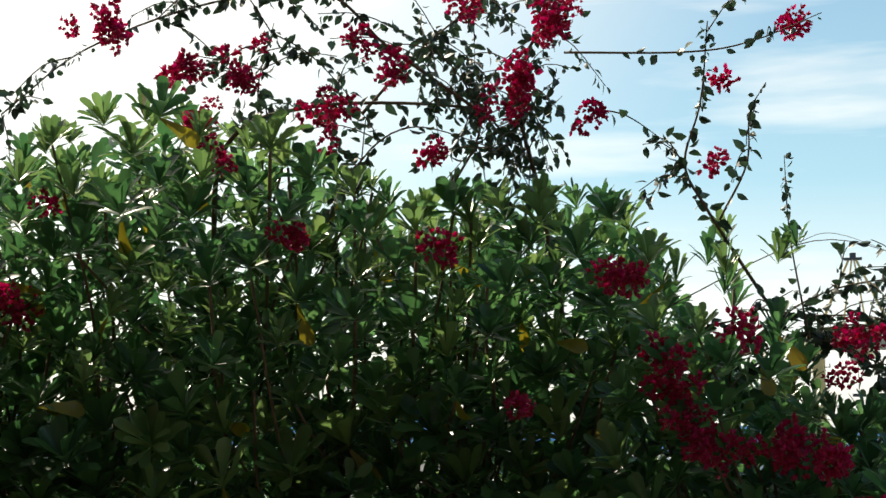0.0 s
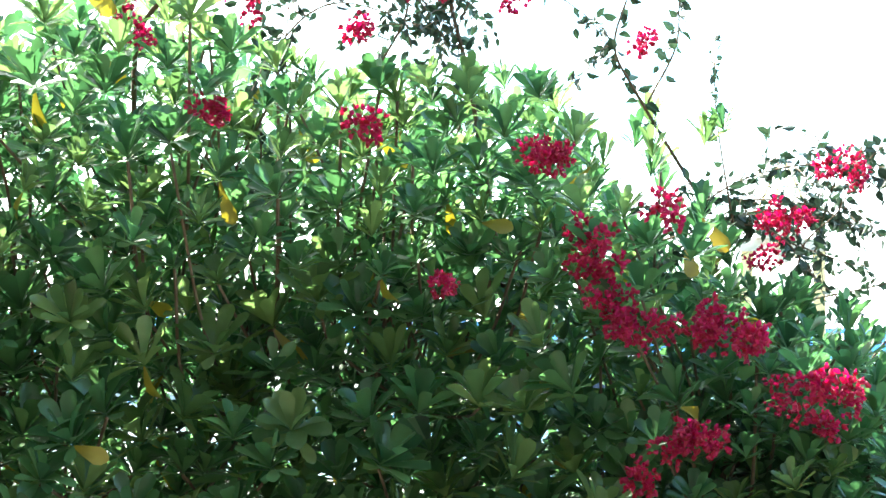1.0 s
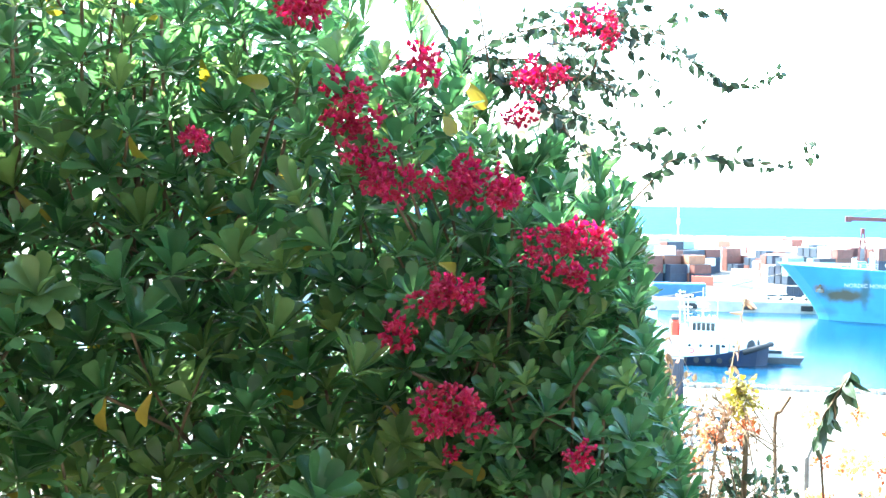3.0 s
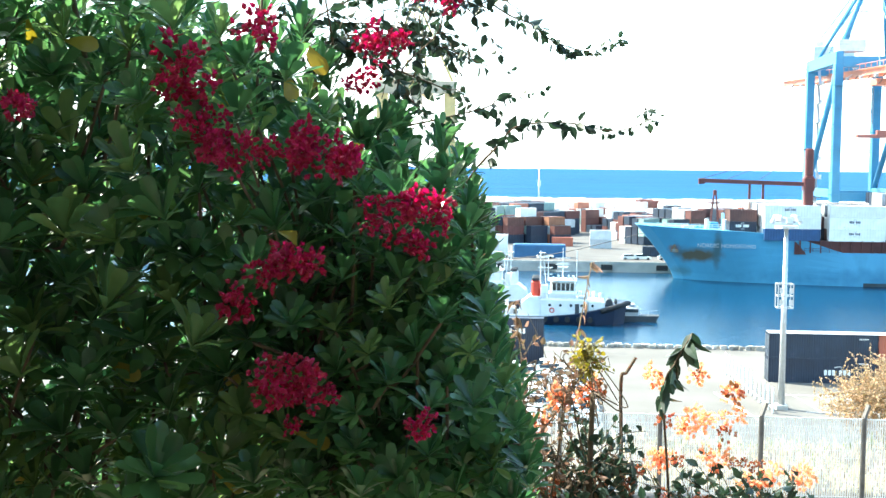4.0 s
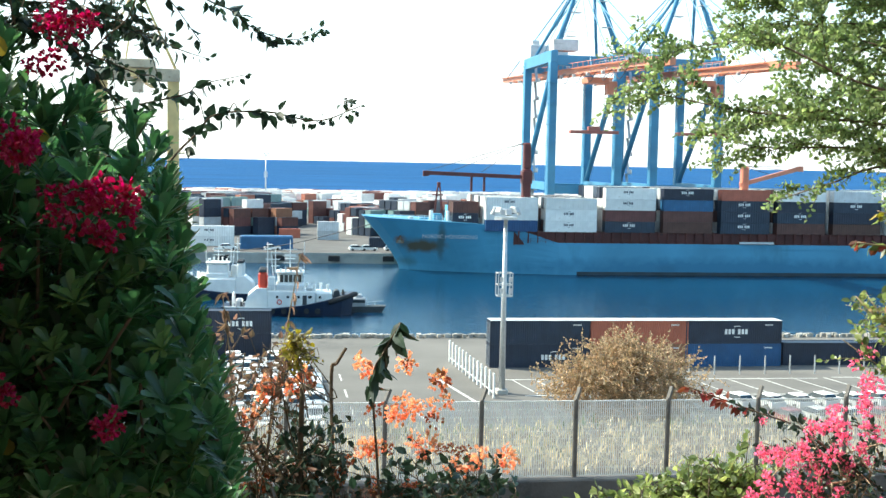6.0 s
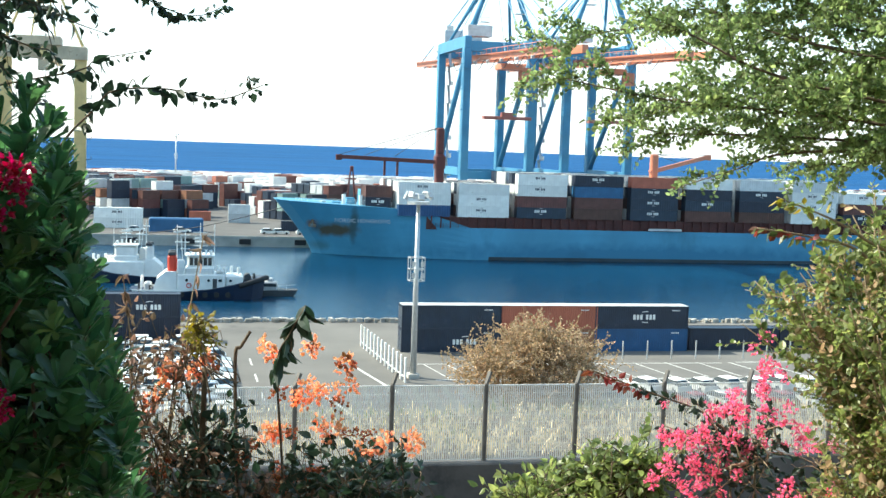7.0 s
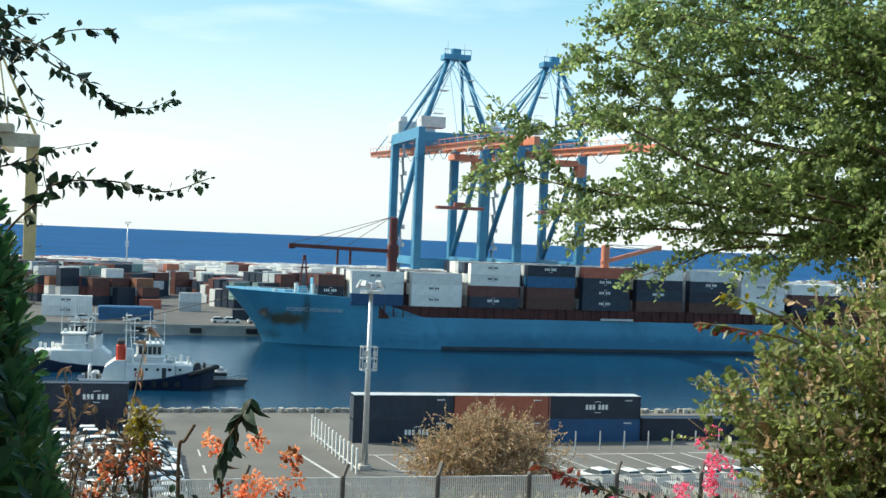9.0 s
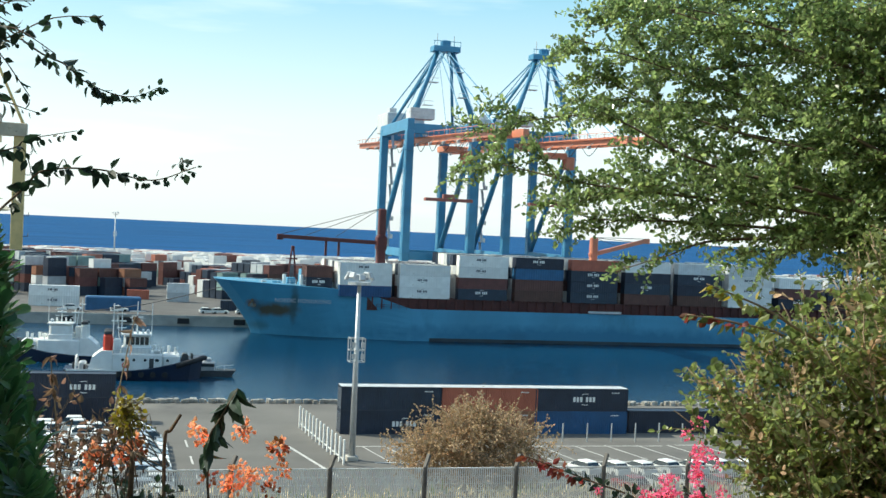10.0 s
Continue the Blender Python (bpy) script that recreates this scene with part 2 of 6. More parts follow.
OPEN_SEA = material("open_sea_water", (0.020, 0.085, 0.21), 0.85, vary=0.18, scale=0.004, stain=(0.028, 0.11, 0.25), stain_at=0.55, stain_scale=0.02, bump=0.5, bump_scale=0.3, stretch=(1, 4, 1))
OPEN_SEA.node_tree.nodes["Principled BSDF"].inputs["Specular IOR Level"].default_value = 0.03

# rust that has run aft from the anchor pocket and the scuppers near the bow, then darker patches low amidships
h_n, h_l = HULL.node_tree.nodes, HULL.node_tree.links
h_b = h_n["Principled BSDF"]
h_from = h_b.inputs["Base Color"].links[0].from_socket
h_co = h_n.new("ShaderNodeTexCoord")


def hull_patch(colour_in, centre, size, colour, strength):
    mp = h_n.new("ShaderNodeMapping")
    mp.inputs["Location"].default_value = [-c / s for c, s in zip(centre, size)]
    mp.inputs["Scale"].default_value = [1 / s for s in size]
    ln = h_n.new("ShaderNodeVectorMath")
    ln.operation = "LENGTH"
    ns = h_n.new("ShaderNodeTexNoise")
    ns.inputs["Scale"].default_value, ns.inputs["Detail"].default_value = 0.45, 6
    ad = h_n.new("ShaderNodeMath")
    ad.operation = "ADD"
    mr = h_n.new("ShaderNodeMapRange")
    mr.inputs["From Min"].default_value, mr.inputs["From Max"].default_value = 1.55, 0.9
    mr.inputs["To Max"].default_value = strength
    mx = h_n.new("ShaderNodeMixRGB")
    mx.inputs[2].default_value = (*colour, 1)
    h_l.new(h_co.outputs["Object"], mp.inputs[0])
    h_l.new(mp.outputs[0], ln.inputs[0])
    h_l.new(h_co.outputs["Object"], ns.inputs["Vector"])
    h_l.new(ln.outputs["Value"], ad.inputs[0])
    h_l.new(ns.outputs["Fac"], ad.inputs[1])
    h_l.new(ad.outputs[0], mr.inputs[0])
    h_l.new(mr.outputs[0], mx.inputs[0])
    h_l.new(colour_in, mx.inputs[1])
    return mx.outputs[0]


h_c = hull_patch(h_from, (37.5, 278, 6.2), (6.0, 30, 2.2), (0.10, 0.075, 0.035), 0.95)
h_c = hull_patch(h_c, (32.2, 278, 7.4), (1.6, 30, 1.2), (0.22, 0.09, 0.04), 0.9)
h_c = hull_patch(h_c, (41.6, 278, 7.5), (1.1, 30, 5.0), (0.06, 0.11, 0.12), 0.9)
h_c = hull_patch(h_c, (34.5, 278, 2.0), (2.6, 30, 1.6), (0.06, 0.15, 0.16), 0.6)
h_c = hull_patch(h_c, (95.0, 272, 1.6), (3.2, 30, 1.3), (0.03, 0.06, 0.07), 0.9)
# broad darker blue towards the waterline along the middle of the side
h_c = hull_patch(h_c, (112.0, 272, 1.6), (70.0, 30, 3.0), (0.03, 0.17, 0.30), 0.85)
h_l.new(h_c, h_b.inputs["Base Color"])


# ---- mesh tools ----
class Mesh:
    """Collects vertices and faces; done() gives mesh data."""

    def __init__(self):
        self.v, self.f = [], []

    def add(self, verts, faces):
        k = len(self.v)
        self.v.extend([tuple(p) for p in verts])
        self.f.extend([tuple(i + k for i in q) for q in faces])
        return self

    def box(self, x0, y0, z0, x1, y1, z1, c=0.0):
        """A box; c chamfers its upright and top edges."""
        if c <= 0:
            self.add([(x0, y0, z0), (x1, y0, z0), (x1, y1, z0), (x0, y1, z0), (x0, y0, z1), (x1, y0, z1), (x1, y1, z1), (x0, y1, z1)],
                     [(0, 3, 2, 1), (4, 5, 6, 7), (0, 1, 5, 4), (1, 2, 6, 5), (2, 3, 7, 6), (3, 0, 4, 7)])
            return self

        def ring(z, i):
            a, b, d, e = x0 + i, x1 - i, y0 + i, y1 - i
            return [(a + c, d, z), (b - c, d, z), (b, d + c, z), (b, e - c, z), (b - c, e, z), (a + c, e, z), (a, e - c, z), (a, d + c, z)]
        self.add(ring(z0, 0) + ring(z1 - c, 0) + ring(z1, c),
                 [tuple(range(7, -1, -1)), tuple(range(16, 24))] + [(r * 8 + i, r * 8 + (i + 1) % 8, r * 8 + 8 + (i + 1) % 8, r * 8 + 8 + i) for r in (0, 1) for i in range(8)])
        return self

    def bar(self, a, b, w, h=None):
        """A square bar from a to b, w wide, h high."""
        a, b = Vector(a), Vector(b)
        h = h or w
        d = (b - a).normalized()
        s = d.cross(Vector((0, 0, 1))) if abs(d.z) < 0.95 else d.cross(Vector((0, 1, 0)))
        s.normalize()
        u = s.cross(d)
        q = []
        for p in (a, b):
            q += [p - s * w / 2 - u * h / 2, p + s * w / 2 - u * h / 2, p + s * w / 2 + u * h / 2, p - s * w / 2 + u * h / 2]
        return self.add(q, [(0, 1, 2, 3), (7, 6, 5, 4), (0, 4, 5, 1), (1, 5, 6, 2), (2, 6, 7, 3), (3, 7, 4, 0)])

    def tube(self, pts, r0, r1=None, n=6):
        """A tapered tube along points."""
        r1 = r0 if r1 is None else r1
        pts = [Vector(p) for p in pts]
        k = len(self.v)
        m = len(pts)
        for i, p in enumerate(pts):
            d = (pts[min(i + 1, m - 1)] - pts[max(i - 1, 0)]).normalized()
            s = d.cross(Vector((0.13, 0.21, 1.0)))
            if s.length < 1e-3:
                s = d.cross(Vector((1, 0, 0)))
            s.normalize()
            u = s.cross(d)
            r = r0 + (r1 - r0) * i / max(1, m - 1)
            for j in range(n):
                a = 2 * math.pi * j / n
                self.v.append(tuple(p + s * math.cos(a) * r + u * math.sin(a) * r))
        for i in range(m - 1):
            for j in range(n):
                self.f.append((k + i * n + j, k + i * n + (j + 1) % n, k + (i + 1) * n + (j + 1) % n, k + (i + 1) * n + j))
        self.f.append(tuple(k + j for j in range(n))[::-1])
        self.f.append(tuple(k + (m - 1) * n + j for j in range(n)))
        return self

    def prism(self, profile, y0, y1, inset=0.0):
        """A profile in x, z pulled from y0 to y1."""
        n = len(profile)
        return self.add([(x, y0, z) for x, z in profile] + [(x, y1, z) for x, z in profile],
                        [tuple(range(n)), tuple(range(2 * n - 1, n - 1, -1))] + [(i, i + n, (i + 1) % n + n, (i + 1) % n) for i in range(n)])

    def done(self, name, mat, smooth=False):
        me = bpy.data.meshes.new(name)
        me.from_pydata(self.v, [], self.f)
        me.materials.append(mat)
        bm = bmesh.new()
        bm.from_mesh(me)
        if len(bm.faces) < 60000 and not smooth is None:
            bmesh.ops.recalc_face_normals(bm, faces=bm.faces)
        bm.to_mesh(me)
        bm.free()
        if smooth:
            for p in me.polygons:
                p.use_smooth = True
        return me


def part(name, me, parent, label="", m=None):
    ob = new(name, me)
    ob.parent = parent
    if m is not None:
        ob.matrix_basis = m
    if label:
        ob["label"] = label
    return ob


def thing(name, label, category, group="", kind="", m=None, me=None):
    ob = new(name, me)
    if m is not None:
        ob.matrix_basis = m
    return tagged(ob, label, category, group, kind)


def spline(pts, steps=6):
    """Points along a smooth curve through pts."""
    p = [Vector(q) for q in pts]
    p = [2 * p[0] - p[1]] + p + [2 * p[-1] - p[-2]]
    out = []
    for i in range(1, len(p) - 2):
        for j in range(steps):
            t = j / steps
            a, b, c, d = p[i - 1], p[i], p[i + 1], p[i + 2]
            out.append(0.5 * ((2 * b) + (c - a) * t + (2 * a - 5 * b + 4 * c - d) * t * t + (3 * b - a - 3 * c + d) * t ** 3))
    out.append(p[-2])
    return out


RND = random.Random(7)

# ---- large structure ----
YARD_Z, QUAY_Z, QUAY_Y = 2.2, 2.5, 299.5
thing("sea_water", "deep blue open sea reaching the horizon", "water", kind="structure",
      me=Mesh().add([(-4900, -60, -0.3), (4900, -60, -0.3), (4900, 4900, -0.3), (-4900, 4900, -0.3)], [(0, 1, 2, 3)]).done("sea_water", OPEN_SEA))
thing("harbour_water", "calm dark blue harbour basin with soft reflections", "water", kind="structure",
      me=Mesh().add([(-420, 150, 0), (700, 150, 0), (700, 310, 0), (-420, 310, 0)], [(0, 1, 2, 3)]).done("harbour_water", SEA))


def hill_z(x, y):
    """Height of the hillside at x, y."""
    knots = [(-60, 25.6), (1.0, 25.4), (2.4, 25.3), (6, 24.3), (12, 21.8), (28, 16.9), (30.9, 16.6), (31.3, 18.35), (37, 18.3), (41, 16.9), (76, 2.15), (80, 2.0)]
    for (a, za), (b, zb) in zip(knots, knots[1:]):
        if y <= b:
            z = za + (zb - za) * max(0, (y - a)) / (b - a)
            break
    else:
        z = 2.0
    if 3 < y < 74 and not 30 < y < 36.5:
        z += 0.35 * noise.noise((x * 0.15, y * 0.15, 0)) + 0.12 * noise.noise((x * 0.6, y * 0.6, 3))
    return z


def hillside():
    ys = [-60, -20, -5, 0, 1, 2.4, 3.5, 5, 6, 8, 10, 12, 15, 18, 21, 24, 26, 28, 30.9, 31.3, 33, 35, 37, 39, 41] + list(range(44, 81, 3))
    xs = [-300, -150, -80, -40] + [-30 + 2 * i for i in range(46)] + [80, 120, 200, 400]
    verts = [(x, y, hill_z(x, y)) for y in ys for x in xs]
    n = len(xs)
    faces = [(j * n + i, j * n + i + 1, (j + 1) * n + i + 1, (j + 1) * n + i) for j in range(len(ys) - 1) for i in range(n - 1)]
    thing("ground_hillside", "dry brown soil hillside falling to the yard", "ground", kind="structure", me=Mesh().add(verts, faces).done("ground_hillside", SOIL, True))


hillside()
thing("ground_yard", "worn grey asphalt port yard", "ground", kind="structure", me=Mesh().box(-300, 75, -4, 420, 162.5, YARD_Z).done("ground_yard", ASPHALT))
thing("ground_mole", "concrete quay and container terminal ground", "ground", kind="structure", me=Mesh().box(-420, QUAY_Y, -6, 700, 720, QUAY_Z).done("ground_mole", QUAY))


def riprap():
    m = Mesh()
    rnd = random.Random(3)
    for i in range(3000):
        x, k = rnd.uniform(-60, 150), rnd.random()
        y = 161.6 + k * 3.2
        z = YARD_Z + 0.25 - max(0, k - 0.35) * 3.2
        r = rnd.uniform(0.16, 0.36)
        bx = [Vector((sx * rnd.uniform(.6, 1), sy * rnd.uniform(.6, 1), sz * rnd.uniform(.7, 1.05))) * r for sz in (-1, 1) for sx, sy in ((-1, -1), (1, -1), (1, 1), (-1, 1))]
        m.add([v + Vector((x, y, z)) for v in bx], [(0, 3, 2, 1), (4, 5, 6, 7), (0, 1, 5, 4), (1, 2, 6, 5), (2, 3, 7, 6), (3, 0, 4, 7)])
    thing("riprap_rocks", "pale grey broken boulders along the water's edge", "rocks", kind="stuff", me=m.done("riprap_rocks", ROCK))


riprap()


def quay_face():
    q = thing("quay_wall", "stained concrete quay wall with black fenders", "quay wall", kind="structure",
              me=Mesh().box(-300, QUAY_Y - 0.9, -2, 330, QUAY_Y - 0.004, 2.35).box(-300, QUAY_Y - 1.1, 2.0, 330, QUAY_Y - 0.9, 2.6).done("quay_wall", CONCRETE))
    fm = Mesh().box(-1.4, -0.5, 0.6, 1.4, 0, 1.9, 0.1).done("fender", RUBBER)
    for i in range(22):
        part("fender", fm, q, "black rubber fender", pose(-90 + i * 13.5, QUAY_Y - 1.1, 0))


quay_face()


def markings():
    lines = [(19.8, 131.3, 22.4, 115.5, 0.35), (14.5, 118, 17.5, 100, 0.3), (27, 131, 64, 130.5, 0.25), (27.5, 122, 64, 121.5, 0.25), (66, 131, 95, 130.5, 0.25)]
    for i in range(9):
        x = 28 + i * 2.6
        lines.append((x, 131, x + 1.2, 122, 0.16))
    for i in range(8):
        x = 53 + i * 4
        lines.append((x, 131, x + 1.5, 122.5, 0.2))
    for a in range(4):
        lines.append((9.0, 104 + a * 9, 9.0, 108 + a * 9, 0.2))
    for x0, y0, x1, y1, w in lines:
        m = Mesh().bar((x0, y0, YARD_Z + 0.004), (x1, y1, YARD_Z + 0.004), w, 0.012)
        thing("marking_line", "worn white painted line on asphalt", "road marking", kind="structure", me=m.done("marking_line", LINE))


markings()

# added wall, out of view, that keeps sky light off the shrub
thing("wall_terrace", "unseen dark wall added behind the viewpoint to block sky light", "wall", kind="structure", me=Mesh().box(-30, -3.2, 25.3, 34, -2.6, 36.0, 0.05).done("wall_terrace", DARK_WALL))


# ---- containers ----
def container_mesh(length, width, height, mat, ribs, name="body"):
    """A box with corrugated long sides inside its frame."""
    m = Mesh()
    L, W, H, t = length, width, height, 0.14
    m.box(0, 0.05, 0.05, L, W - 0.05, H - 0.05)
    for y0, y1 in ((0, 0.12), (W - 0.12, W)):
        m.box(0, y0, 0, L, y1, t)
        m.box(0, y0, H - t, L, y1, H)
        for x in (0, L - t):
            m.box(x, y0, 0.002, x + t, y1, H - 0.002)
    for x in (0, L - t):
        m.box(x, 0, H - t, x + t, W, H + 0.01)
        m.box(x, 0, -0.01, x + t, W, t)
    if ribs:
        step = (L - 2 * t) / ribs
        for y, s in ((0.05, -1), (W - 0.05, 1)):
            for i in range(ribs):
                x = t + i * step
                m.add([(x, y, t), (x + step * 0.2, y + s * 0.035, t), (x + step * 0.55, y + s * 0.035, t), (x + step * 0.75, y, t),
                       (x, y, H - t), (x + step * 0.2, y + s * 0.035, H - t), (x + step * 0.55, y + s * 0.035, H - t), (x + step * 0.75, y, H - t)],
                      [(0, 1, 5, 4), (1, 2, 6, 5), (2, 3, 7, 6)])
    return m.done(name, mat)


def bar_letters(words, height, gap=0.22):
    """Upright bars in place of a company's lettering, from x = 0."""
    m, x = Mesh(), 0.0
    for n in words:
        for i in range(n):
            w = height * 0.62
            m.box(x, -0.012, 0, x + w * 0.82, 0, height)
            x += w + gap * height * 0.5
        x += height * 0.5
    return m, x


def logo_mesh(height, mat):
    m, x = bar_letters((3, 3), height)
    a = [(x * 0.5 + math.cos(t) * height * 1.7, math.sin(t) * height * 1.1 + height / 2) for t in (2.1, 1.9, 1.7, 1.5, 1.3)]
    for (xa, za), (xb, zb) in zip(a, a[1:]):
        m.bar((xa, -0.006, za), (xb, -0.006, zb), 0.012, height * 0.14)
    b = [(x * 0.5 + math.cos(t) * height * 1.7, math.sin(t) * height * 1.1 + height / 2) for t in (4.2, 4.4, 4.6, 4.8, 5.0)]
    for (xa, za), (xb, zb) in zip(b, b[1:]):
        m.bar((xa, -0.006, za), (xb, -0.006, zb), 0.012, height * 0.14)
    return m.done("logo", mat)


COLOURS = {"white": WHITE, "brown": BROWN, "navy": NAVY, "blue": BLUE, "orange": ORANGE, "grey": GREY, "green": GREEN_P, "terracotta": TERRA}
C40 = {k: container_mesh(12.19, 2.44, 2.59, m, 20) for k, m in COLOURS.items()}
C20 = {k: container_mesh(6.06, 2.44, 2.59, m, 10) for k, m in COLOURS.items()}
C40_NEAR = {k: container_mesh(12.19, 2.44, 2.78, COLOURS[k], 44) for k in ("navy", "orange", "blue", "terracotta")}
LOGO_WHITE, LOGO_NAVY = logo_mesh(0.62, WHITE), logo_mesh(0.5, NAVY)
LOGO_BIG = logo_mesh(0.62, WHITE)
MARK_CODE = bar_letters((9,), 0.16)[0].done("code", WHITE)
DOOR_BARS = Mesh()
for _y in (0.35, 0.9, 1.5, 2.1):
    DOOR_BARS.box(-0.05, _y, 0.1, -0.004, _y + 0.05, 2.5)
DOOR_BARS = DOOR_BARS.done("locking_bar", STEEL)


def container(x, y, z, colour, label, group, long=True, near=False, logo=None, logo_z=1.3, logo_x=None, turn=0):
    c = thing("shipping_container", label, "container", group, m=pose(x, y, z, 0, 0, turn))
    part("body", (C40_NEAR if near else C40 if long else C20)[colour], c)
    if logo:
        part("logo", logo, c, "row of white bars" if logo is not LOGO_NAVY else "row of dark bars", pose((4.6 if long else 1.6) if logo_x is None else logo_x, -0.004, logo_z))
    return c


# glare of the sun on the top tier, put into the roof colour
ROOF_NEAR = Mesh().box(0.02, 0.02, 0, 12.17, 2.42, 0.03, 0.01).done("roof", material("roof_glare_paint", (0.55, 0.56, 0.55), 0.35, vary=0.2, scale=0.7, stain=(0.4, 0.33, 0.27), stain_at=0.6))

# two tiers along the yard by the water
G = "containers in the near yard"
NEAR_Y, NH = 138.6, 2.79
row = [(26.9, "navy", "navy", 1), (39.0, "orange", "terracotta", 1), (50.9, "navy", "blue", 0)]
for i, (x, top, low, lo_logo) in enumerate(row):
    a = container(x, NEAR_Y, YARD_Z, low, "%s steel shipping container standing on the yard" % {"navy": "dark navy", "terracotta": "rust red", "blue": "bright blue"}[low], G, near=True,
                  logo=LOGO_BIG if i == 0 else None, logo_z=0.9, logo_x=6.2)
    b = container(x, NEAR_Y, YARD_Z + NH, top, "%s steel shipping container stacked on another" % {"navy": "dark navy", "orange": "orange red"}[top], G, near=True,
                  logo=LOGO_BIG if i == 2 else None, logo_z=1.15, logo_x=4.9)
    part("roof", ROOF_NEAR, b, "pale roof with sun glare put into its colour", pose(0, 0, 2.79))
    for c in (a, b):
        part("code", MARK_CODE, c, "small white code bars", pose(10.0, -0.004, 2.2))
        part("locking_bar", DOOR_BARS, c, "steel door bars")
for k in range(2):
    container(63.6 + k * 12.35, NEAR_Y + 0.5, YARD_Z, "navy", "dark navy steel shipping container standing on the yard", G, near=True)
for k in range(3):
    for z in (0, NH):
        container(-35.4 + k * 12.35, 147.5, YARD_Z + z, "navy", "dark navy steel shipping container by the water", G, near=True,
                  logo=LOGO_BIG if z and k != 1 else None, logo_z=0.9, logo_x=7.0)


# ---- ship ----
def ship():
    s = thing("container_ship", "light blue container ship with rust stains, moored at the quay", "ship")
    CY, HB, BOW, STERN = 286.0, 13.0, 33.0, 236.0
    # stations: x at waterline, half beam, sheer height, and the bow's rake
    xs = [0, 2, 5, 9, 14, 20, 27, 36, 50, 70, 100, 130, 188, 203]
    levels = 9
    verts = []
    for d in xs:
        full = min(1.0, (d / 34) ** 0.62) if d > 0 else 0.0
        top = 12.7 - 0.055 * min(d, 26) * 1.0
        if d > 26:
            top = max(7.4, 11.3 - (d - 26) * 0.45)
        for side in (-1, 1):
            for k in range(levels):
                u = k / (levels - 1)
                z = -2.0 + (top + 2.0) * u
                zz = max(0, z) / 12.7
                rake = -9.2 * zz ** 1.25 * max(0, 1 - d / 40)
                flare = 0.25 + 0.75 * zz ** 1.4
                f0 = full ** (1.0 if zz < 0.01 else 1 - 0.62 * zz) if d > 0 else 0.0
                w = HB * (f0 if d > 0 else 0.05 * flare * (1 + 4 * zz))
                if d > 193:
                    w *= 1 - 0.12 * (d - 193) / 10
                verts.append((BOW + d + rake, CY + side * w, z))
    m = Mesh()
    faces = []
    per = 2 * levels
    for i in range(len(xs) - 1):
        for sd in (0, levels):
            for k in range(levels - 1):
                a = i * per + sd + k
                b = a + per
                faces.append((a, b, b + 1, a + 1))
        faces.append((i * per + levels - 1, (i + 1) * per + levels - 1, (i + 1) * per + 2 * levels - 1, i * per + 2 * levels - 1))
    for k in range(levels - 1):
        faces.append((k, k + 1, levels + k + 1, levels + k))
        e = (len(xs) - 1) * per
        faces.append((e + k, e + levels + k, e + levels + k + 1, e + k + 1))
    part("hull", m.add(verts, faces).done("hull", HULL, None), s)
    part("boot_stripe", Mesh().box(BOW + 40, CY - HB - 0.06, -1, STERN - 4, CY - HB + 0.02, 0.75).done("boot_stripe", BOOT), s, "dark stripe at the waterline")
    part("rubbing_strake", Mesh().box(BOW + 48, CY - HB - 0.12, 6.3, STERN - 12, CY - HB + 0.02, 6.5).done("rubbing_strake", HULL), s)
    cm = Mesh().box(58, CY - HB + 0.9, 6.9, STERN - 22, CY + HB - 0.9, 9.9)
    for i in range(68):
        cm.box(59 + i * 2.25, CY - HB + 0.35, 7.3, 59.25 + i * 2.25, CY - HB + 0.9, 10.1)
    part("hatch_coaming", cm.done("hatch_coaming", COAMING), s, "dark red hatch coaming with stanchions")
    rail = Mesh()
    for i in range(84):
        rail.box(60 + i * 1.8, CY - HB + 0.05, 7.3, 60.08 + i * 1.8, CY - HB + 0.12, 8.4)
    for z in (7.8, 8.3):
        rail.box(60, CY - HB + 0.06, z, 210, CY - HB + 0.11, z + 0.06)
    part("deck_rail", rail.done("deck_rail", COAMING), s)
    part("forecastle_deck", Mesh().box(29, CY - 5, 10.6, 58, CY + 5, 11.2).done("forecastle_deck", COAMING), s)
    # forecastle house and machinery, light blue
    part("forecastle_house", Mesh().box(44.5, CY - 6, 11.2, 47.5, CY + 6, 15.2, 0.1).box(40.5, CY - 3, 11.2, 42.5, CY - 1, 13.4, 0.1).box(37, CY - 4, 11.2, 39, CY - 2.4, 12.6, 0.2).done("forecastle_house", HULL), s)
    for x in (35.0, 48.6):
        part("winch", Mesh().tube([(x, CY - 4.4, 12.0), (x, CY - 2.4, 12.0)], 0.7, n=10).box(x - 0.9, CY - 4.6, 11.2, x + 0.9, CY - 2.2, 11.7).done("winch", GREY), s, "pale mooring winch")
    fr = Mesh()
    for k in range(15):
        x = 28.5 + k * 1.35
        y = CY - 2.6 - 0.42 * k
        fr.box(x, y, 11.2, x + 0.09, y + 0.09, 13.1)
    for z in (12.1, 12.6, 13.05):
        fr.bar((28.5, CY - 2.55, z), (47.4, CY - 8.45, z), 0.08)
    part("bow_rail", fr.done("bow_rail", WHITE), s, "white bow railing")
    for x, y in ((39.6, CY - 4.6), (43.4, CY - 6.0)):
        part("vent_post", Mesh().tube([(x, y, 11.2), (x, y, 14.2)], 0.35, 0.5, n=8).done("vent_post", WHITE), s, "white ventilator head")
    an = Mesh()
    an.box(-1.0, -0.35, -0.9, 1.0, 0.0, -0.2, 0.1).box(-0.25, -0.3, -0.9, 0.25, 0.05, 1.3, 0.08)
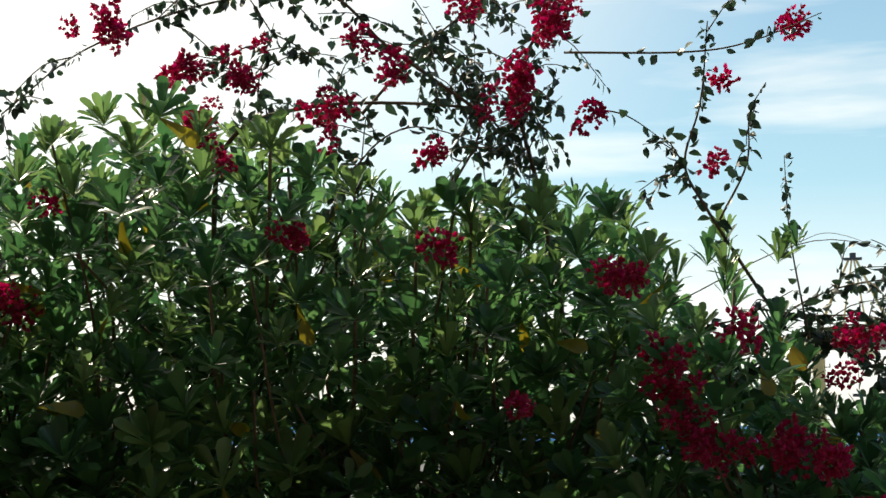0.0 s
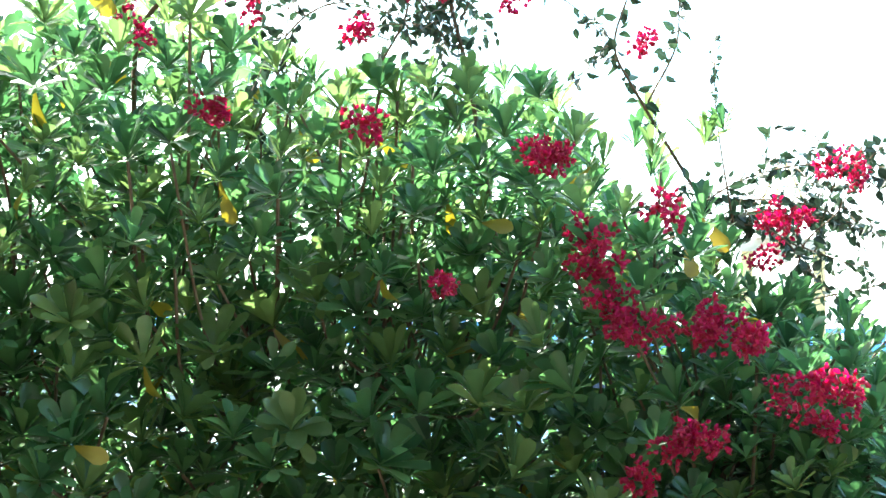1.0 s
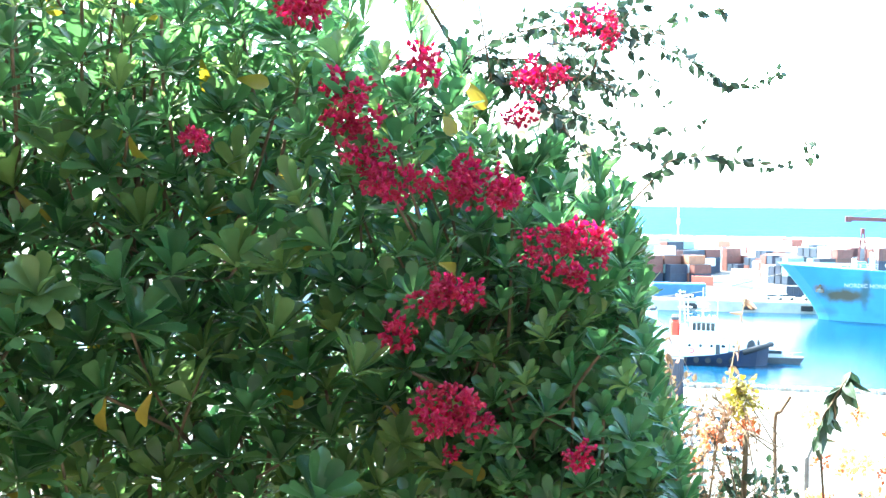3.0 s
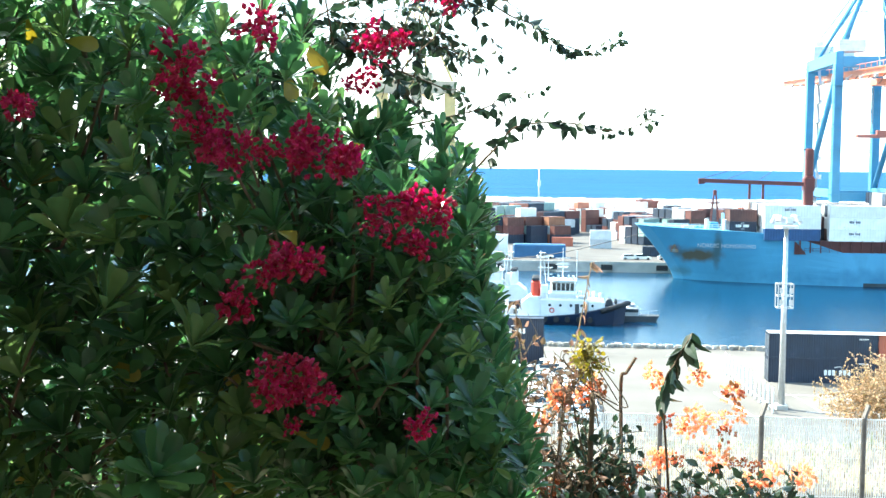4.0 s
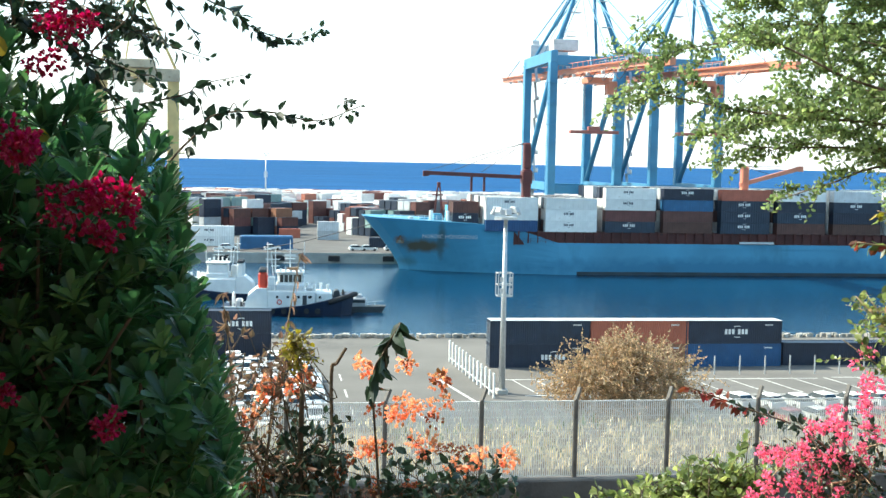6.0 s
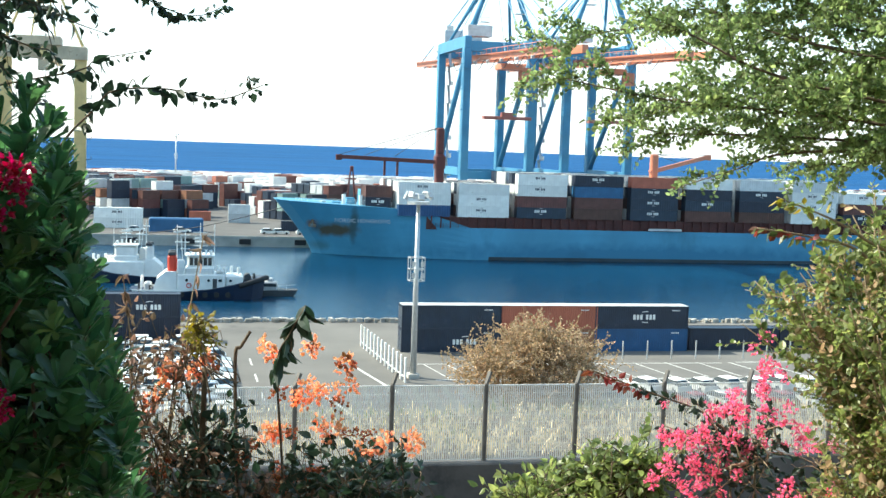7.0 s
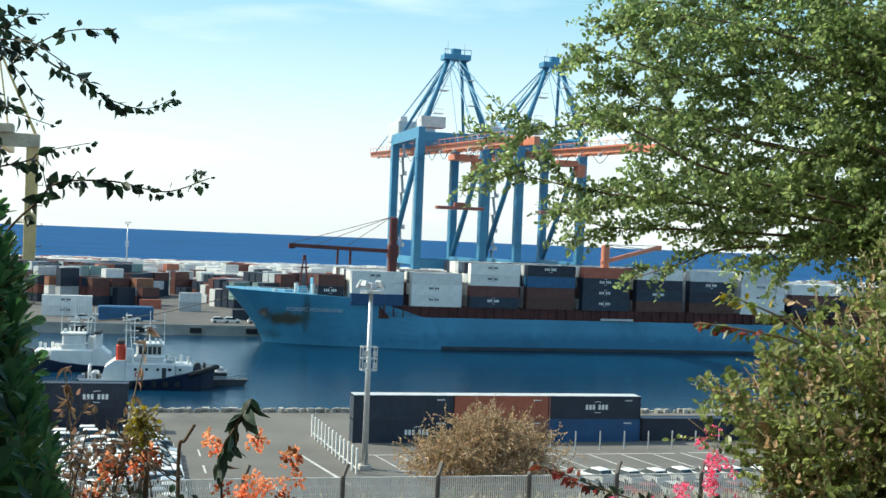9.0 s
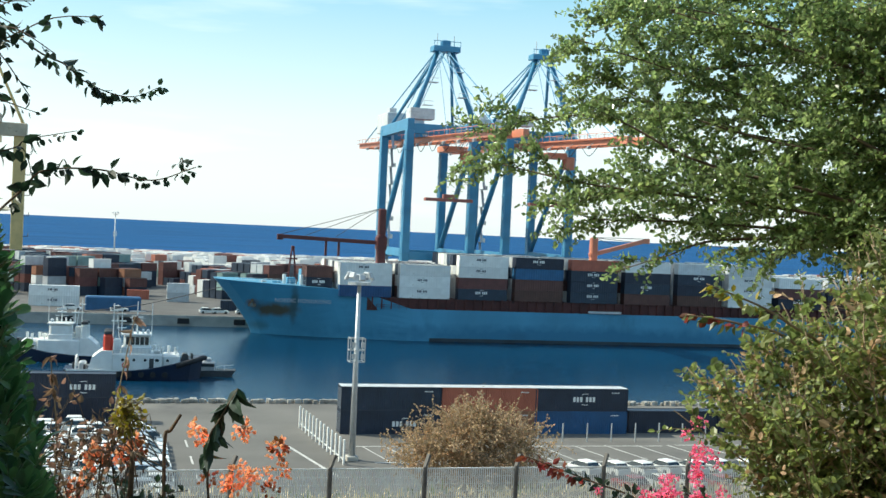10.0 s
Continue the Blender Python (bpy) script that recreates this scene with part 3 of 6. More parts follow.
    part("anchor", an.done("anchor", RUST), s, "rusty anchor in its pocket", pose(32.4, CY - 5.6, 7.4, 0, 0, -38))
    # name letters
    cu = bpy.data.curves.new("name", "FONT")
    cu.body, cu.size, cu.extrude = "NORDIC HONGKONG", 1.26, 0.01
    tmp = new("tmp", cu)
    dg = bpy.context.evaluated_depsgraph_get()
    me = bpy.data.meshes.new_from_object(tmp.evaluated_get(dg))
    bpy.data.objects.remove(tmp)
    me.materials.append(GREY)
    part("bow_lettering", me, s, "white painted letters", pose(37.0, CY - 9.0, 8.0, 98, 0, -11.5))
    # mast with legs on the forecastle
    fm = Mesh()
    for dx, dy in ((-1, -1), (1, -1), (1, 1), (-1, 1)):
        fm.bar((42 + dx * 1.1, CY + dy * 1.1, 11.2), (42 + dx * 0.3, CY + dy * 0.3, 19.5), 0.25)
    fm.box(41, CY - 1, 17.6, 43, CY + 1, 17.9).box(41.6, CY - .4, 19.5, 42.4, CY + .4, 20.8, 0.1)
    part("foremast", fm.done("foremast", DERRICK), s, "red four-legged foremast")

    def deck_crane(x, top, boom, name_label, paint=DERRICK, lift=0.0):
        c = Mesh().box(x - 1.0, CY - 10.2, 9, x + 1.0, CY - 8.0, top - 6, 0.3).box(x - 0.85, CY - 10.0, top - 6, x + 0.85, CY - 8.2, top, 0.25)
        c.box(x - 1.2, CY - 10.4, top - 9.5, x + 1.2, CY - 7.8, top - 6.5, 0.2)
        k = part("deck_crane", c.done("deck_crane", paint), s, name_label)
        b = Mesh().bar((x - 1, CY - 9.1, top - 8 + lift), (x - boom, CY - 9.1, top - 7.4 + 2 * lift), 1.3, 0.9)
        b.box(x - boom - 0.6, CY - 9.5, top - 8.2 + 2 * lift, x - boom + 0.8, CY - 8.7, top - 6.9 + 2 * lift, 0.1)
        for i in range(0 if lift else 2):
            part("boom_rest", Mesh().bar((x - 10 - i * 3, CY - 9.1, top - 8.0), (x - 10 - i * 3, CY - 9.1, top - 11.5), 0.5).done("boom_rest", paint), k)
        part("boom", b.done("boom", paint), k)
        w = Mesh()
        for q in (0.45, 0.75, 1.0):
            w.tube([(x - 0.5, CY - 9.1, top), (x - boom * q, CY - 9.1, top - 7 + lift * (1 + q))], 0.07, n=4)
        part("cable", w.done("cable", DARK), k)
    deck_crane(61.3, 30.5, 23.8, "red deck crane with its boom lowered forward")
    deck_crane(114.8, 26.0, -14.0, "orange red deck crane with its boom raised a little", CRANE_ORANGE, 3.6)
    # accommodation block aft
    ac = Mesh().box(216, CY - 12, 7, 228, CY + 12, 27, 0.2).box(215, CY - 13.5, 27, 229, CY + 13.5, 30, 0.2)
    a = part("superstructure", ac.done("superstructure", WHITE), s, "white superstructure")
    for z in (10, 13, 16, 19, 22, 25, 28):
        for i in range(8):
            part("window", Mesh().box(215.9 if z < 27 else 214.9, CY - 10 + i * 2.6, z, 216.1, CY - 9 + i * 2.6, z + 1).done("window", GLASS), a)
    part("gangway", Mesh().box(112.5, CY - HB - 0.6, 7.6, 121, CY - HB - 0.1, 8.1, 0.05).done("gangway", GREY), s, "pale stowed gangway")
    rope = Mesh()
    for y, z in ((QUAY_Y + 1, 2.7), (QUAY_Y + 1.3, 2.7)):
        rope.tube(spline([(29, CY, 11.4), (8, 297, 5.0), (-6, y, z)], 5), 0.11, n=4)
    part("mooring_rope", rope.done("mooring_rope", DARK), s)


ship()

SG = "containers on the ship"
# tiers from the deck up, for the outer stack of each bay
BAYS = [
    (51.3, ("blue", "white", "white"), "w"), (65.4, ("white", "white", "white"), "w"), (79.6, ("navy", "brown", "white", "white"), "w"),
    (93.7, ("brown", "brown", "blue", "navy"), ""), (107.9, ("navy", "navy", "navy", "orange"), ""), (122.0, ("brown", "navy", "navy", "white"), ""),
    (136.2, ("brown", "navy", "navy", "grey"), ""), (150.3, ("white", "white", "white", "grey"), "w"), (164.5, ("navy", "brown", "white"), "w"), (178.6, ("brown", "navy", "grey"), ""), (192.8, ("navy", "white", "white"), "w"),
]
WORDS = {"white": "off-white", "brown": "brown red", "navy": "dark navy", "blue": "blue", "orange": "orange red", "grey": "pale grey", "green": "grey green", "terracotta": "terracotta"}
ship_rnd = random.Random(11)
INNER = {}
for bi, (bx, tiers, _) in enumerate(BAYS):
    for r in range(9):
        base = 9.95
        stack = list(tiers) if r == 0 else [ship_rnd.choice(("white", "white", "white", "navy", "brown", "grey")) for _i in range(len(tiers) + ship_rnd.choice((0, 0, 0, -1)))]
        if bi == 0 and r in (1, 2):
            stack = ["white", "white", "white"]
        for ti, colour in enumerate(stack):
            if r > 0 and ti < len(stack) - 1:
                INNER.setdefault(colour, Mesh()).box(bx, 286.0 - 12.6 + r * 2.8, base + ti * 2.62, bx + 12.19, 286.0 - 10.16 + r * 2.8, base + ti * 2.62 + 2.59, 0.06)
                continue
            lg = None
            if r == 0 and not (bi == 3 and ti < 3) and colour in ("white", "navy") and (bi + ti) % 4 != 3:
                lg = LOGO_NAVY if colour == "white" else LOGO_WHITE
            container(bx, 286.0 - 12.6 + r * 2.8, base + ti * 2.62, colour, "%s shipping container lashed on the ship's deck" % WORDS[colour], SG, logo=lg, logo_z=1.4, logo_x=4.3)
for colour, m in INNER.items():
    thing("inner_containers", "%s containers deep in the ship's deck stacks" % WORDS[colour], "containers", SG, kind="stuff", me=m.done("inner_containers", COLOURS[colour]))
for ti, colour in enumerate(("navy", "brown")):
    for r in range(3):
        container(44.2, 277.5 + r * 2.8, 11.3 + ti * 2.62, colour, "%s short shipping container behind the bow" % WORDS[colour], SG, long=False, logo=LOGO_WHITE if ti == 0 and r == 0 else None, logo_x=1.4)


# ---- quay cranes ----
def quay_crane(x0, label):
    c = thing("quay_crane", label, "crane", "blue quay cranes")
    X0, X1, YW, YL = x0, x0 + 17.5, 303.0, 333.0
    for x in (X0, X1):
        for y in (YW, YL):
            lm = Mesh().box(x - 1.0, y - 1.2, 4.3, x + 1.0, y + 1.2, 51.5 if y == YW else 53.5, 0.12)
            lg = part("leg", lm.done("leg", CRANE_BLUE), c)
            bg = Mesh()
            for k in range(4):
                bg.box(x - 4.2 + k * 2.2, y - 0.7, 2.5, x - 2.5 + k * 2.2, y + 0.7, 3.6, 0.2)
            bg.box(x - 4.4, y - 0.9, 3.6, x + 4.4, y + 0.9, 4.4, 0.1)
            part("bogie", bg.done("bogie", CRANE_BLUE), lg)
        part("side_beam", Mesh().box(x - 0.9, YW, 18.8, x + 0.9, YL, 20.8).done("side_beam", CRANE_BLUE), c)
        part("top_beam", Mesh().box(x - 0.9, YW - 1.2, 51.5, x + 0.9, YL + 1.2, 54.4, 0.1).done("top_beam", CRANE_BLUE), c)
        part("brace", Mesh().tube([(x, YW + 1, 50), (x, YL - 1, 21)], 0.75, n=8).done("brace", CRANE_BLUE, True), c)
        part("tower_leg", Mesh().tube([(x, YW, 53), (x0 + 8.75 + (x - x0 - 8.75) * 0.22, YW + 1, 72.5)], 0.8, 0.6, n=8).done("tower_leg", CRANE_BLUE, True), c)
        part("tower_brace", Mesh().tube([(x, YL - 8, 54), (x0 + 8.75 + (x - x0 - 8.75) * 0.22, YW + 2, 71.5)], 0.42, n=6).done("tower_brace", CRANE_BLUE, True), c)
    for y in (YW, YL):
        part("portal_beam", Mesh().box(X0, y - 1.0, 50.6, X1, y + 1.0, 53.2, 0.1).done("portal_beam", CRANE_BLUE), c)
        part("sill_beam", Mesh().box(X0, y - 0.8, 18.0, X1, y + 0.8, 20.0).done("sill_beam", CRANE_BLUE), c)
    xm = x0 + 8.75
    ap = Mesh().box(xm - 3.6, YW - 1, 72.2, xm + 3.6, YW + 3, 73.6, 0.1).box(xm - 1.2, YW, 73.6, xm + 1.2, YW + 2, 75.2, 0.2)
    for i in range(5):
        ap.box(xm - 3.5 + i * 1.75, YW - 1, 73.6, xm - 3.38 + i * 1.75, YW - 0.9, 74.8)
    ap.box(xm - 3.6, YW - 1, 74.7, xm + 3.6, YW - 0.9, 74.85)
    part("tower_head", ap.done("tower_head", CRANE_BLUE), c, "blue head platform with rails")
    part("girder", Mesh().bar((xm - 3.4, 392, 52.2), (xm - 3.4, 303, 49.2), 1.3, 1.7).bar((xm + 0.4, 392, 52.2), (xm + 0.4, 303, 49.2), 1.3, 1.7).done("girder", CRANE_ORANGE), c, "orange rear girder")
    bo = Mesh().bar((xm - 3.4, 303, 49.2), (xm - 3.4, 238, 47.2), 1.3, 1.7).bar((xm + 0.4, 303, 49.2), (xm + 0.4, 238, 47.2), 1.3, 1.7)
    for k in range(7):
        bo.bar((xm - 3.4, 246 + k * 8, 47.4 + k * 0.26), (xm + 0.4, 246 + k * 8, 47.4 + k * 0.26), 0.8)
    part("boom", bo.done("boom", CRANE_ORANGE), c, "orange boom over the ship")
    hm = Mesh().box(xm - 7, 338, 53.5, xm + 4, 352, 59, 0.2).box(xm - 6, 340, 59, xm - 4, 343, 60.4)
    part("machine_house", hm.done("machine_house", GREY), c, "grey machine house")
    rm = Mesh()
    for k in range(46):
        y = 250 + k * 3.0
        z = 49.2 + (y - 303) * 0.033 + 1.2
        rm.box(xm + 1.9, y, z, xm + 2.0, y + 0.1, z + 1.2)
    rm.bar((xm + 1.95, 250, 48.7 + 1.2), (xm + 1.95, 385, 53.1 + 1.2), 0.12)
    rm.bar((xm + 1.95, 250, 48.1), (xm + 1.95, 385, 52.5), 0.9, 0.1)
    part("walkway_rail", rm.done("walkway_rail", STEEL), c)
    for y, z, r in ((246, 48.4, 0.14), (268, 48.9, 0.14), (286, 49.5, 0.1), (386, 53, 0.2), (362, 52.4, 0.14), (345, 53, 0.1)):
        for dx in (-3.4, 0.4):
            part("stay", Mesh().tube([(xm + dx * 0.6, YW + 1, 72.8), (xm + dx, y, z)], r, n=5).done("stay", CRANE_BLUE), c)
    tr = Mesh().box(xm - 4.2, 286, 45.4, xm + 1.2, 292, 46.8, 0.1).box(xm + 1.2, 287, 42.8, xm + 3.6, 290, 46.0, 0.2)
    t = part("trolley", tr.done("trolley", CRANE_ORANGE), c, "orange trolley with the driver's cab")
    for dx in (-4, 1):
        part("hoist_rope", Mesh().tube([(xm + dx, 289, 45.5), (xm + dx, 289, 34)], 0.06, n=4).done("hoist_rope", DARK), t)
    part("spreader", Mesh().box(xm - 7.6, 288, 33.2, xm + 4.6, 290, 34, 0.1).box(xm - 3, 288.3, 34, xm, 289.7, 35, 0.1).done("spreader", CRANE_RED), t, "dull red spreader hanging on ropes")
    for k in range(10):
        y = 256 + k * 13
        z = 49.2 + (y - 303) * 0.033
        part("floodlight", Mesh().box(xm - 5.6, y, z - 1.6, xm - 4.8, y + 0.8, z - 0.9, 0.1).bar((xm - 5.2, y + 0.4, z - 1.0), (xm - 3.6, y + 0.4, z + 0.2), 0.15).done("floodlight", GREY), c)
    for k, (dx, z) in enumerate(((-2.2, 58), (2.4, 60.5), (-1.6, 64), (1.8, 67), (-3.9, 56))):
        part("platform", Mesh().box(xm + dx * 2 - 1.2, YW - 1.2, z, xm + dx * 2 + 1.2, YW + 1.2, z + 0.15).box(xm + dx * 2 - 1.2, YW - 1.2, z + 1.1, xm + dx * 2 + 1.2, YW - 1.1, z + 1.2).box(xm + dx * 2 - 1.2, YW - 1.2, z, xm + dx * 2 - 1.1, YW - 1.1, z + 1.2).done("platform", STEEL), c)
    gz = lambda y: 49.2 + (y - 303) * 0.033
    ls = Mesh()
    for k in range(30):
        y = 243 + k * 5.0
        ls.bar((xm - 3.4, y, gz(y) - 0.6), (xm + 0.4, y + 2.5, gz(y) - 0.5), 0.22).bar((xm + 0.4, y + 2.5, gz(y) - 0.5), (xm - 3.4, y + 5, gz(y) - 0.4), 0.22)
        ls.box(xm - 5.0, y, gz(y) + 0.6, xm - 4.9, y + 0.1, gz(y) + 2.0)
    ls.bar((xm - 4.95, 243, gz(243) + 1.9), (xm - 4.95, 392, gz(392) + 1.9), 0.12).bar((xm - 4.6, 243, gz(243) + 0.6), (xm - 4.6, 392, gz(392) + 0.6), 0.8, 0.1)
    part("girder_lattice", ls.done("girder_lattice", CRANE_ORANGE), c, "orange lattice and walkway")
    part("festoon_cable", Mesh().tube(spline([(xm - 5.3, 250 + k * 6, gz(250 + k * 6) - (0.8 if k % 2 == 0 else 3.2)) for k in range(19)], 4), 0.1, n=4).done("festoon_cable", DARK, True), c)
    for x, y in ((X0, YW), (X1, YW), (X1, YL)):
        lad = Mesh()
        for k in range(8):
            z = 9 + k * 5.3
            lad.box(x - 1.9, y - 1.9, z, x + 0.9, y - 1.2, z + 0.15).box(x - 1.9, y - 1.9, z + 1.1, x + 0.9, y - 1.8, z + 1.2).box(x - 1.9, y - 1.9, z, x - 1.8, y - 1.8, z + 1.2)
        lad.box(x - 1.35, y - 1.6, 5, x - 1.25, y - 1.5, 50).box(x - 1.85, y - 1.6, 5, x - 1.75, y - 1.5, 50)
        part("ladder", lad.done("ladder", CRANE_BLUE), c)
    part("electric_house", Mesh().box(xm - 9, YW - 1, 54.4, xm - 2.5, YW + 4, 57.2, 0.15).box(xm - 8.6, YW - 1.06, 55.2, xm - 6.8, YW - 1.0, 56.4).done("electric_house", GREY), c, "pale electrical house on the portal")
    part("aerial", Mesh().tube([(xm - 2.5, YW, 73), (xm - 2.5, YW, 77)], 0.08, n=4).tube([(xm + 2, YW, 73), (xm + 2, YW, 76.4)], 0.08, n=4).done("aerial", STEEL), c)
    st = Mesh()
    for k in range(9):
        z = 8 + k * 5
        st.box(X0 + 1.0, YL - 3.6, z, X0 + 2.8, YL - 1.2, z + 0.15)
        st.bar((X0 + 1.9, YL - 3.4, z + 0.1), (X0 + 1.9, YL - 1.3, z + 5), 0.7, 0.15)
        st.box(X0 + 2.7, YL - 3.6, z + 0.1, X0 + 2.8, YL - 1.2, z + 1.2)
    part("stair", st.done("stair", STEEL), c, "zigzag steel stair on the leg")


quay_crane(73.3, "tall blue container quay crane with an orange boom, behind the ship")
quay_crane(100.4, "tall blue container quay crane with an orange boom, beside its twin")


def yellow_crane():
    c = thing("gantry_crane", "yellow portal crane with a peaked lattice top, on the terminal", "crane")
    for x in (-55.5, -31.0):
        lm = Mesh().box(x - 1.7, 434.5, 2.5, x + 2.3, 437.5, 52, 0.2)
        lg = part("leg", lm.done("leg", CRANE_YELLOW), c)
        pl = Mesh()
        for z in (10, 17, 24, 31, 38, 45):
            pl.box(x + 1.5, 434.8, z, x + 4.0, 437, z + 0.2)
            pl.box(x + 3.9, 434.8, z + 0.2, x + 4.0, 437, z + 1.3)
        part("platform", pl.done("platform", DARK), lg, "dark service platforms")
    part("top_beam", Mesh().box(-58, 433.8, 51, -28.5, 438.2, 55.5, 0.3).done("top_beam", CRANE_TAN), c, "dull tan top beam")
    part("machine_house", Mesh().box(-52, 432, 55.5, -37, 440, 58.5, 0.3).box(-44.5, 433, 47, -41, 438, 51, 0.4).done("machine_house", CRANE_TAN), c, "tan machine house and cab")
    for x0 in (-56, -30):
        part("peak_strut", Mesh().tube([(x0, 436, 55.5), (-43.2 + (x0 + 43) * 0.1, 436, 82)], 0.55, 0.4, n=6).done("peak_strut", CRANE_YELLOW), c)
    part("peak_strut", Mesh().tube([(-47, 436, 58), (-43.4, 436, 82)], 0.3, n=6).tube([(-39, 436, 58), (-42.6, 436, 82)], 0.3, n=6).done("peak_strut", CRANE_YELLOW), c)
    part("peak_platform", Mesh().box(-46, 435, 82, -40, 437, 82.8).box(-44, 435.4, 82.8, -42, 436.6, 84.5).done("peak_platform", DARK), c)
    part("boom", Mesh().bar((-43, 420, 53), (-43, 500, 53), 2, 2.4).done("boom", CRANE_YELLOW), c)
    part("hoist_rope", Mesh().tube([(-42, 434, 50), (-42, 434, 36)], 0.12, n=4).box(-44, 433, 35, -40, 435, 36).done("hoist_rope", DARK), c)


yellow_crane()


def lamp_mast(x, y, z, h, label):
    c = thing("lamp_mast", label, "lamp mast", "floodlight masts")
    part("pole", Mesh().tube([(x, y, z), (x, y, z + h)], 0.36, 0.2, n=12).done("pole", STEEL, True), c)
    part("base", Mesh().box(x - 0.6, y - 0.6, z, x + 0.6, y + 0.6, z + 0.5, 0.08).done("base", CONCRETE), c)
    hd = Mesh().tube([(x, y, z + h - 0.3), (x, y, z + h)], 1.2, n=12)
    part("head_ring", hd.done("head_ring", STEEL), c)
    fm = Mesh().box(-0.32, -0.25, -0.3, 0.32, 0.1, 0.3, 0.06).done("floodlight", GREY)
    for k in range(8):
        a = k * math.pi / 4
        part("floodlight", fm, c, "", pose(x + 1.25 * math.cos(a), y + 1.25 * math.sin(a), z + h + 0.45 + 0.25 * (k % 2), -25, 0, math.degrees(a) + 90))
    mid = z + h * 0.62
    cg = Mesh()
    for zz in (mid - 1.2, mid, mid + 1.2):
        for sx in (-1, 1):
            cg.box(x + sx * 0.75 - 0.05, y - 0.7, zz - 0.05, x + sx * 0.75 + 0.05, y + 0.7, zz + 0.05)
            cg.box(x - 0.8, y + sx * 0.7 - 0.05, zz - 0.05, x + 0.8, y + sx * 0.7 + 0.05, zz + 0.05)
    for sx in (-1, 1):
        for sy in (-1, 1):
            cg.box(x + sx * 0.75 - 0.05, y + sy * 0.7 - 0.05, mid - 1.2, x + sx * 0.75 + 0.05, y + sy * 0.7 + 0.05, mid + 1.2)
    for dx in (-0.6, 0.35):
        for dz in (-0.9, 0.3):
            cg.box(x + dx, y - 0.85, mid + dz, x + dx + 0.3, y - 0.65, mid + dz + 0.55)
    part("cage", cg.done("cage", STEEL), c, "steel cage with small boxes")
    return c


lamp_mast(25.3, 123.3, YARD_Z, 18.6, "tall pale steel floodlight mast on the yard")
lamp_mast(2.0, 560.0, QUAY_Z, 23.5, "distant pale floodlight mast over the container stacks")


# ---- far terminal ----
def far_terminal():
    rnd = random.Random(21)
    group = "container stacks on the terminal"
    # stacks stand in blocks set askew to the quay, dark ones in front and white ones behind
    ax, cr = Vector((math.cos(radians(36)), math.sin(radians(36)), 0)), Vector((-math.sin(radians(36)), math.cos(radians(36)), 0))
    dark = ("navy", "brown", "navy", "navy", "brown", "navy", "green", "navy", "grey", "brown")
    pale = ("white", "white", "white", "grey", "white", "white", "terracotta", "brown")
    spots = []
    for i in range(-16, 62):
        for j in range(-75, 130):
            if j % 7 == 6 or i % 5 == 4:
                continue
            p = ax * (i * 6.6) + cr * (j * 2.9) + Vector((-20, 366, 0))
            lump = noise.noise((p.x * 0.028, p.y * 0.03, 5))
            if not (-185 < p.x < 330 and 360 < p.y < 695) or (p.x > 62 and p.y < 395) or lump < -0.36 or rnd.random() < 0.06 + 0.12 * (p.y > 470):
                continue
            limit = 4 if p.y < 470 else max(1, int((25.5 - 0.031 * p.y) / 2.6))
            tall = max(1, min(limit, int(2.5 + 2.6 * lump + rnd.random() * 1.7)))
            front = p.y + 1.5 * max(0, p.x - 24) < 440
            spots.append((p.y, p.x, tall, dark if front and rnd.random() < 0.9 else pale))
    made, rest = 0, {}
    spots.sort()
    for y, x, n, shades in spots:
        own = rnd.choice(shades)
        for k in range(n):
            c = own if rnd.random() < 0.6 else rnd.choice(shades)
            if made < 150:
                container(x, y, QUAY_Z + k * 2.6, c, "%s container in a stack on the terminal" % WORDS[c], group, long=False, turn=36)
                made += 1
                continue
            a, b = Vector((x, y, QUAY_Z + k * 2.6)), rest.setdefault(c, Mesh())
            q = [a, a + ax * 6.06, a + ax * 6.06 + cr * 2.44, a + cr * 2.44]
            b.add(q + [p + Vector((0, 0, 2.58)) for p in q], [(0, 3, 2, 1), (4, 5, 6, 7), (0, 1, 5, 4), (1, 2, 6, 5), (2, 3, 7, 6), (3, 0, 4, 7)])
    for c, m in rest.items():
        thing("distant_containers", "%s containers stacked far back on the terminal" % WORDS[c], "containers", group, kind="stuff", me=m.done("distant_containers", COLOURS[c]))
    for x, y, c, lg in ((-19.0, 319, "white", 1), (5.3, 352, "orange", 0), (16.0, 345, "grey", 0), (28.5, 318, "navy", 1)):
        container(x, y, QUAY_Z, c, "%s container standing alone on the quay" % WORDS[c], group, long=c in ("white", "navy"), logo=LOGO_NAVY if c == "white" else LOGO_WHITE if c == "navy" else None)
    container(-19.0, 319, QUAY_Z + 2.6, "white", "off-white container stacked on another on the quay", group, logo=LOGO_NAVY)
    container(41, 318, QUAY_Z, "navy", "dark navy container standing alone on the quay", group)
    container(16.0, 345, QUAY_Z + 2.6, "grey", "pale grey container stacked on another on the quay", group, long=False)
    # breakwater rocks
    m = Mesh()
    for i in range(700):
        x, y, r = rnd.uniform(-380, 420), rnd.uniform(702, 712), rnd.uniform(1.0, 2.6)
        m.box(x - r, y - r, QUAY_Z - 0.5, x + r, y + r, QUAY_Z + r * 1.3, r * 0.3)
    thing("breakwater_rocks", "pale boulders on the breakwater", "rocks", kind="stuff", me=m.done("breakwater_rocks", ROCK))
    # low blue tank trailer and sheds
    m = Mesh().box(-5.2, 309, QUAY_Z, 8.2, 313, QUAY_Z + 3.4, 0.3)
    thing("quay_shed", "low blue steel shed on the quay edge", "shed", me=m.done("quay_shed", BLUE))


far_terminal()


